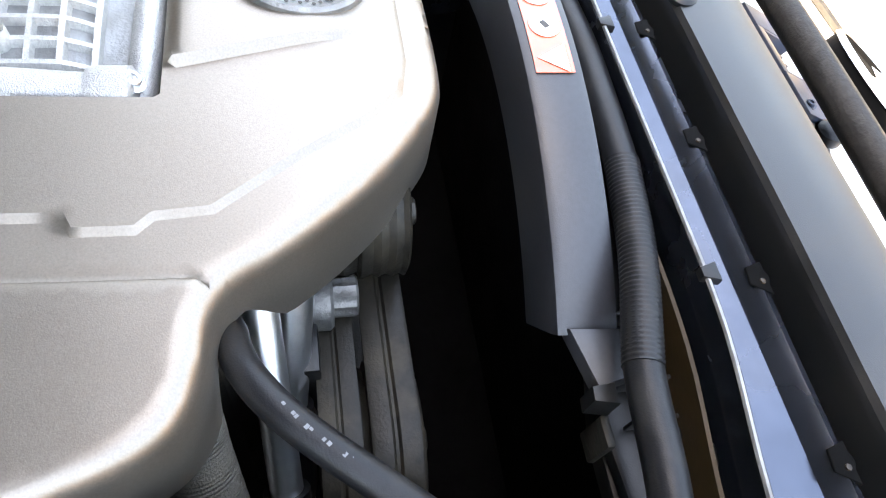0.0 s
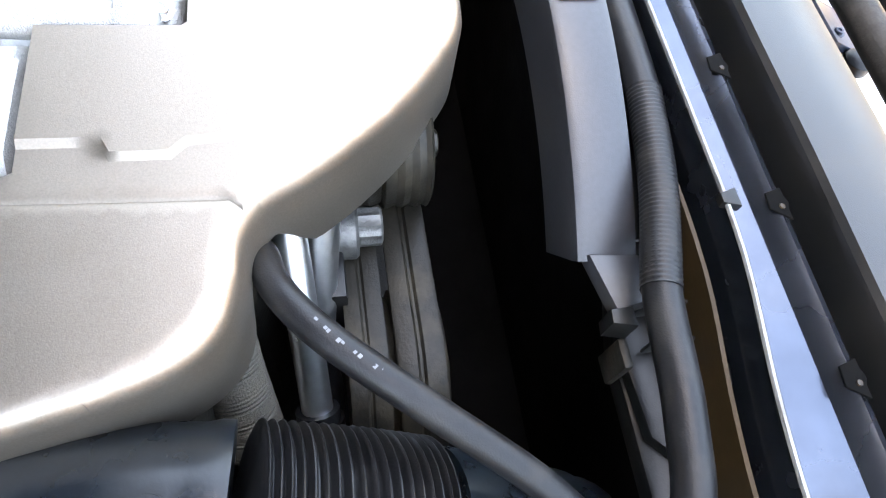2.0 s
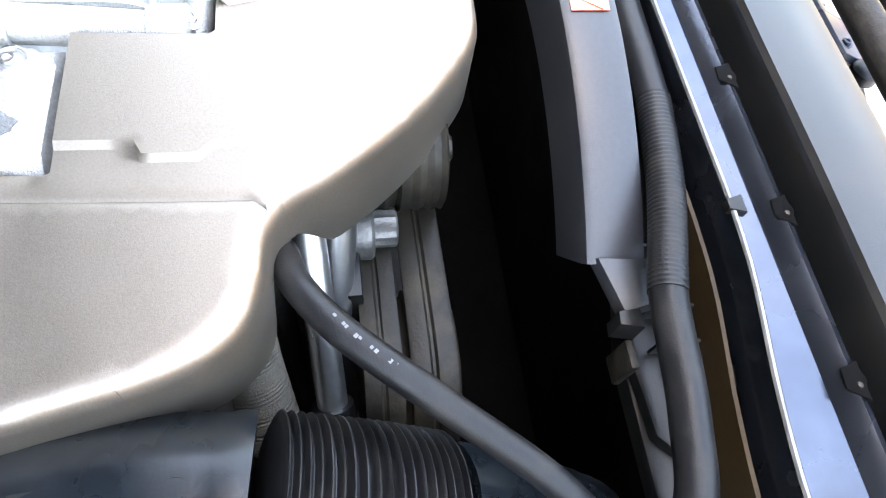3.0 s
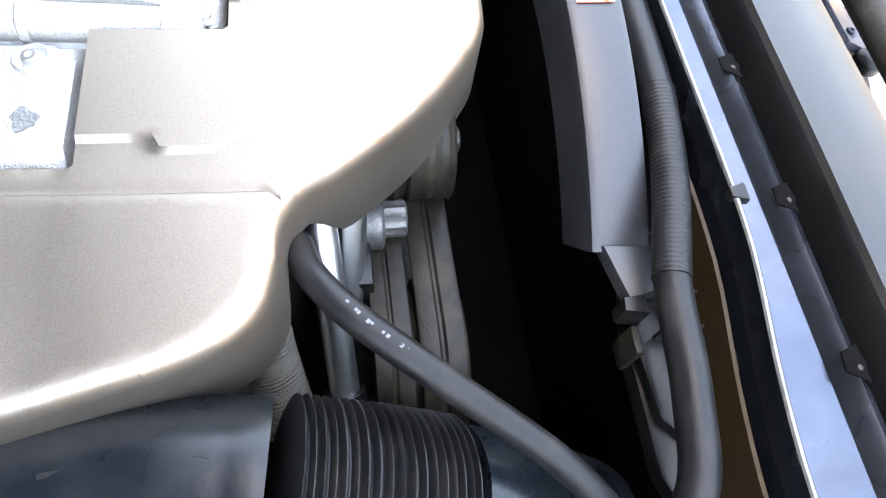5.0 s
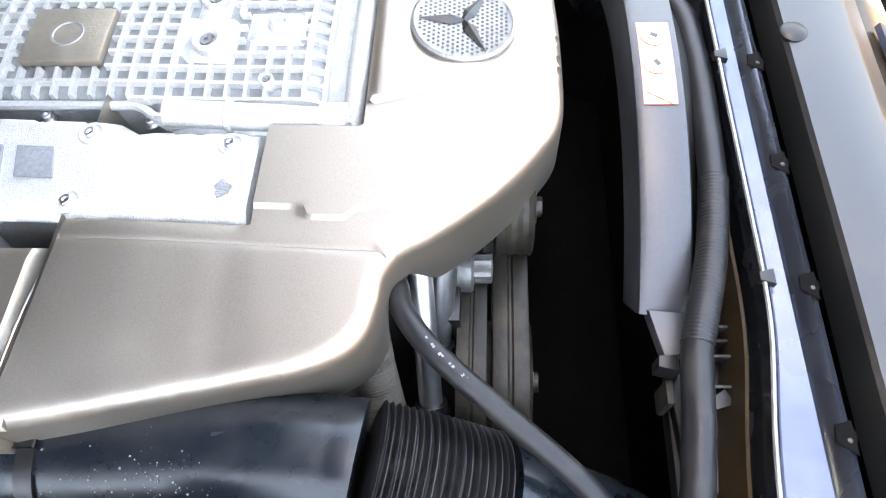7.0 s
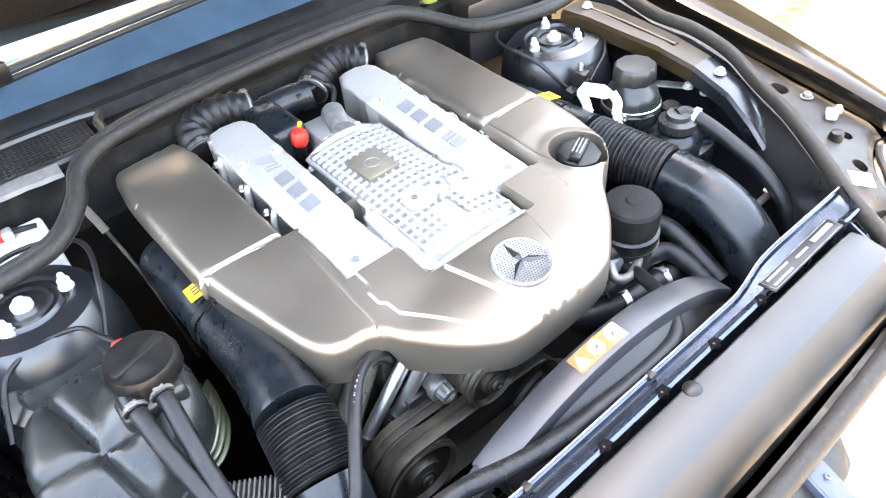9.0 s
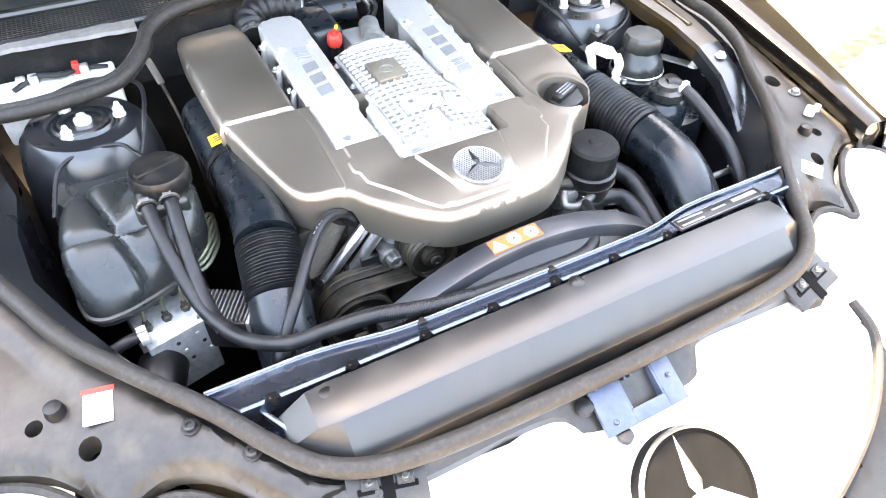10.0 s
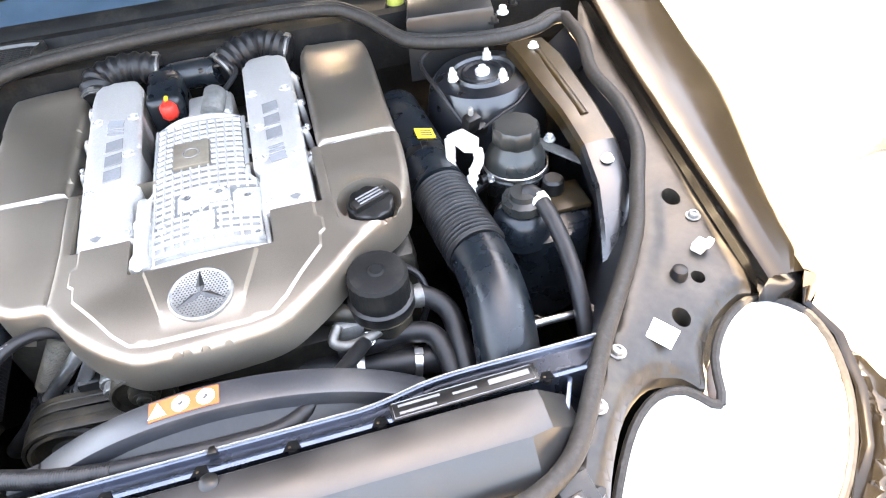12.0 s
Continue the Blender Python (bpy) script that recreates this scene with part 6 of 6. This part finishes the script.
    part("handle", tube([(-0.382, 1.022, 0.772), (-0.378, 1.010, 0.760), (-0.372, 0.985, 0.738)], 0.007, 10, 5, flat=0.5), SLEEVE, dip, "brown worn handle")
    part("tube", tube([(-0.372, 0.985, 0.738), (-0.362, 0.93, 0.69), (-0.356, 0.88, 0.62), (-0.352, 0.86, 0.52)], 0.0032, 8, 6), GREASE, dip)
    conn = thing("wiring_connector", "small black wiring connector clipped to the suspension tower", "connector", (0.45, 0.735, 0.76))
    part("body", box(-0.013, 0.013, -0.010, 0.010, -0.022, 0.012, 0.002, pose(0.452, 0.742, 0.755, 14, 0, 20)), PLASTIC, conn)
    part("foot", box(-0.035, 0.030, -0.008, 0.008, -0.030, -0.014, 0.002, pose(0.452, 0.742, 0.752, 14, 0, 8)), PLASTIC, conn)
    part("tip", lathe([(0.005, 0), (0.005, 0.012), (0.003, 0.015), (0.0005, 0.015)], (0.452, 0.744, 0.766), segs=12), CASTDARK, conn)
    part("lead", tube([(0.470, 0.735, 0.74), (0.505, 0.748, 0.750), (0.545, 0.765, 0.757), (0.575, 0.79, 0.765)], 0.0028, 8, 6), RUBBER, conn)
    wh = thing("fuse_tray", "white plastic tray with wiring under the scuttle", "tray", (-0.53, 1.0, 0.76))
    part("tray", box(-0.64, -0.44, 0.955, 1.065, 0.70, 0.766, 0.006), WHITEPL, wh)
    part("wire", tube([(-0.61, 1.02, 0.768), (-0.57, 1.04, 0.776), (-0.53, 1.03, 0.775), (-0.49, 1.045, 0.772), (-0.45, 1.04, 0.766)], 0.005, 8, 6), RUBBER, wh)
    part("connector", box(-0.508, -0.496, 1.035, 1.052, 0.765, 0.786, 0.002), REDP, wh, "small red-brown connector")
    for x in (-0.595, -0.575, -0.49):
        part("terminal", box(x - 0.008, x + 0.008, 1.03, 1.05, 0.764, 0.780, 0.003), CAST, wh)


build_reservoirs()


# ---- front edge details ----
def build_front_details():
    latch = thing("bonnet_catch", "sheet metal bonnet catch box, blue-grey sky reflection painted in", "bonnet catch", (0.015, 0.08, 0.7))
    m = pose(0.010, 0.066, 0.7050, 24, 0, 0)
    for a in ((-0.062, -0.018, -0.040, 0.026), (0.034, 0.062, -0.040, 0.028), (-0.018, 0.034, 0.020, 0.028), (-0.018, 0.034, -0.040, -0.022)):
        part("flange", box(a[0], a[1], a[2], a[3], -0.003, 0.003, 0.0008, m), LATCHP, latch)
    for a in ((-0.018, -0.015, -0.022, 0.020), (0.031, 0.034, -0.022, 0.020), (-0.018, 0.034, 0.018, 0.021)):
        part("side_wall", box(a[0], a[1], a[2], a[3], -0.035, 0.0025, 0.0005, m), LATCHP, latch)
    # Recess shade painted as a near-black floor.
    part("recess", box(-0.016, 0.032, -0.022, 0.019, -0.037, -0.033, 0, m), DARK, latch, "near-black floor painting the shade in the recess")
    for x in (-0.006, 0.004):
        part("rib", box(x - 0.0012, x + 0.0012, 0.013, 0.018, -0.03, 0.002, 0, m), LATCHP, latch)
    for x, y in ((-0.045, -0.028), (0.05, -0.005), (-0.05, 0.018)):
        hexbolt("screw", m @ Vector((x, y, 0.003)), 0.0035, 0.003, LATCHP, latch)
    part("rubber_stop", lathe([(0.011, -0.004), (0.011, 0.004), (0.007, 0.007), (0.001, 0.007)], m @ Vector((-0.072, 0.004, 0.0)), segs=20), RUBBER, latch, "black rubber stop")
    part("tongue", lathe([(0.010, -0.004), (0.010, 0.003), (0.001, 0.004)], m @ Vector((-0.040, -0.046, -0.002)), segs=18), PLASTIC, latch)
    for s, x, y in ((-1, -0.312, 0.080), (1, 0.346, 0.078)):
        h = thing("bumper_bracket", "dark metal bracket with a cross-shaped slot", "bracket", (x, y, 0.69), "bumper brackets")
        m = pose(x, y + 0.012, 0.7075, 24, -6 * s, 12 * s)
        part("plate", box(-0.045, 0.045, -0.026, 0.026, -0.003, 0.003, 0.001, m), INNER, h)
        # Raised near-black strips paint the shade of the cross slot.
        part("slot", box(-0.007, 0.007, -0.030, 0.030, 0.0028, 0.0042, 0, m), DARK, h, "near-black strip painting the shade in a slot")
        part("slot", box(-0.034, 0.034, -0.008, -0.001, 0.003, 0.0046, 0, m), DARK, h, "near-black strip painting the shade in a slot")
        for u in (-0.02, 0.02):
            part("tongue", box(u - 0.010, u + 0.010, -0.004, 0.010, 0.004, 0.0075, 0.0015, m), INNER, h)
            hexbolt("screw", m @ Vector((u, 0.004, 0.0075)), 0.004, 0.003, IRON, h)
    for s in (1, -1):
        st = thing("sticker", "white paper sticker on the inner wing", "sticker", (0.56 * s, 0.27, 0.73), "wing stickers")
        x, y = (0.553, 0.268) if s > 0 else (-0.575, 0.325)
        z = slam_z(abs(x), y, 0.05)
        part("paper", box(-0.016, 0.016, -0.022, 0.022, 0, 0.0012, 0, pose(x, y, z + 0.0025, 8, -4 * s, 40 if s > 0 else -8)), WHITE, st)
        if s < 0:
            part("red_edge", box(-0.018, 0.018, 0.017, 0.024, 0, 0.0012, 0, pose(x, y, z + 0.003, 8, 4, -8)), REDP, st, "red printed edge")
        for x, y in ((0.486, 0.251), (0.432, 0.189), (0.693, 0.432)):
            b = hexbolt("bolt", (x * s, y, slam_z(x, y, 0.05)), 0.0075, 0.008, CASTDARK if s > 0 else GREYPL, None, label="body bolt with washer on the inner wing ledge", category="bolt", group="ledge bolts")
        for x, y in ((0.620, 0.341),):
            b = part("rubber_stop", lathe([(0.011, -0.006), (0.012, 0.004), (0.010, 0.014), (0.005, 0.016), (0.001, 0.016)], (x * s, y, slam_z(x, y, 0.05)), segs=20), RUBBER, None, "black rubber bonnet stop on the ledge", category="rubber stop", group="bonnet stops")
    clip = thing("white_clip", "white plastic clip on the inner wing", "clip", (0.675, 0.40, 0.755))
    part("body", box(-0.011, 0.011, -0.009, 0.009, 0, 0.014, 0.003, pose(0.671, 0.376, slam_z(0.671, 0.376, 0.05), 0, 0, 30)), WHITEPL, clip)
    part("tab", box(-0.004, 0.012, -0.014, -0.004, 0.010, 0.020, 0.002, pose(0.671, 0.376, slam_z(0.671, 0.376, 0.05), 0, 0, 30)), WHITEPL, clip)


build_front_details()


def build_grille_badge():
    ob = thing("grille_badge", "round dark grille badge with a bright three-armed emblem", "badge", (0.03, -0.04, 0.64))
    m = pose(0.012, -0.066, bumper_z(0.012, -0.066, 1) + 0.016, 30, 0, 0)
    part("disc", lathe([(0.078, -0.02), (0.078, 0.002), (0.074, 0.006), (0.070, 0.002), (0.001, 0.002)], m.translation, m.to_3x3() @ Vector((0, 0, 1)), 48), DARK, ob, "dark mesh disc")
    part("rim", lathe([(0.073, 0.004), (0.0765, 0.008), (0.080, 0.003)], m.translation, m.to_3x3() @ Vector((0, 0, 1)), 48, ring=True), STEEL, ob, "bright rim")
    for k in range(3):
        a = radians(90 + 120 * k)
        t = Vector((math.cos(a), math.sin(a), 0))
        n = Vector((-t.y, t.x, 0))
        arm = bmesh.new()
        top = arm.verts.new(m @ (t * 0.012 + Vector((0, 0, 0.013))))
        low = [arm.verts.new(m @ (p + Vector((0, 0, 0.003)))) for p in (t * 0.073, t * 0.014 + n * 0.010, -t * 0.006, t * 0.014 - n * 0.010)]
        for i in range(4):
            arm.faces.new((low[i], low[(i + 1) % 4], top))
        part("emblem_arm", arm, STEEL, ob, "bright emblem arm", smooth=False)


build_grille_badge()
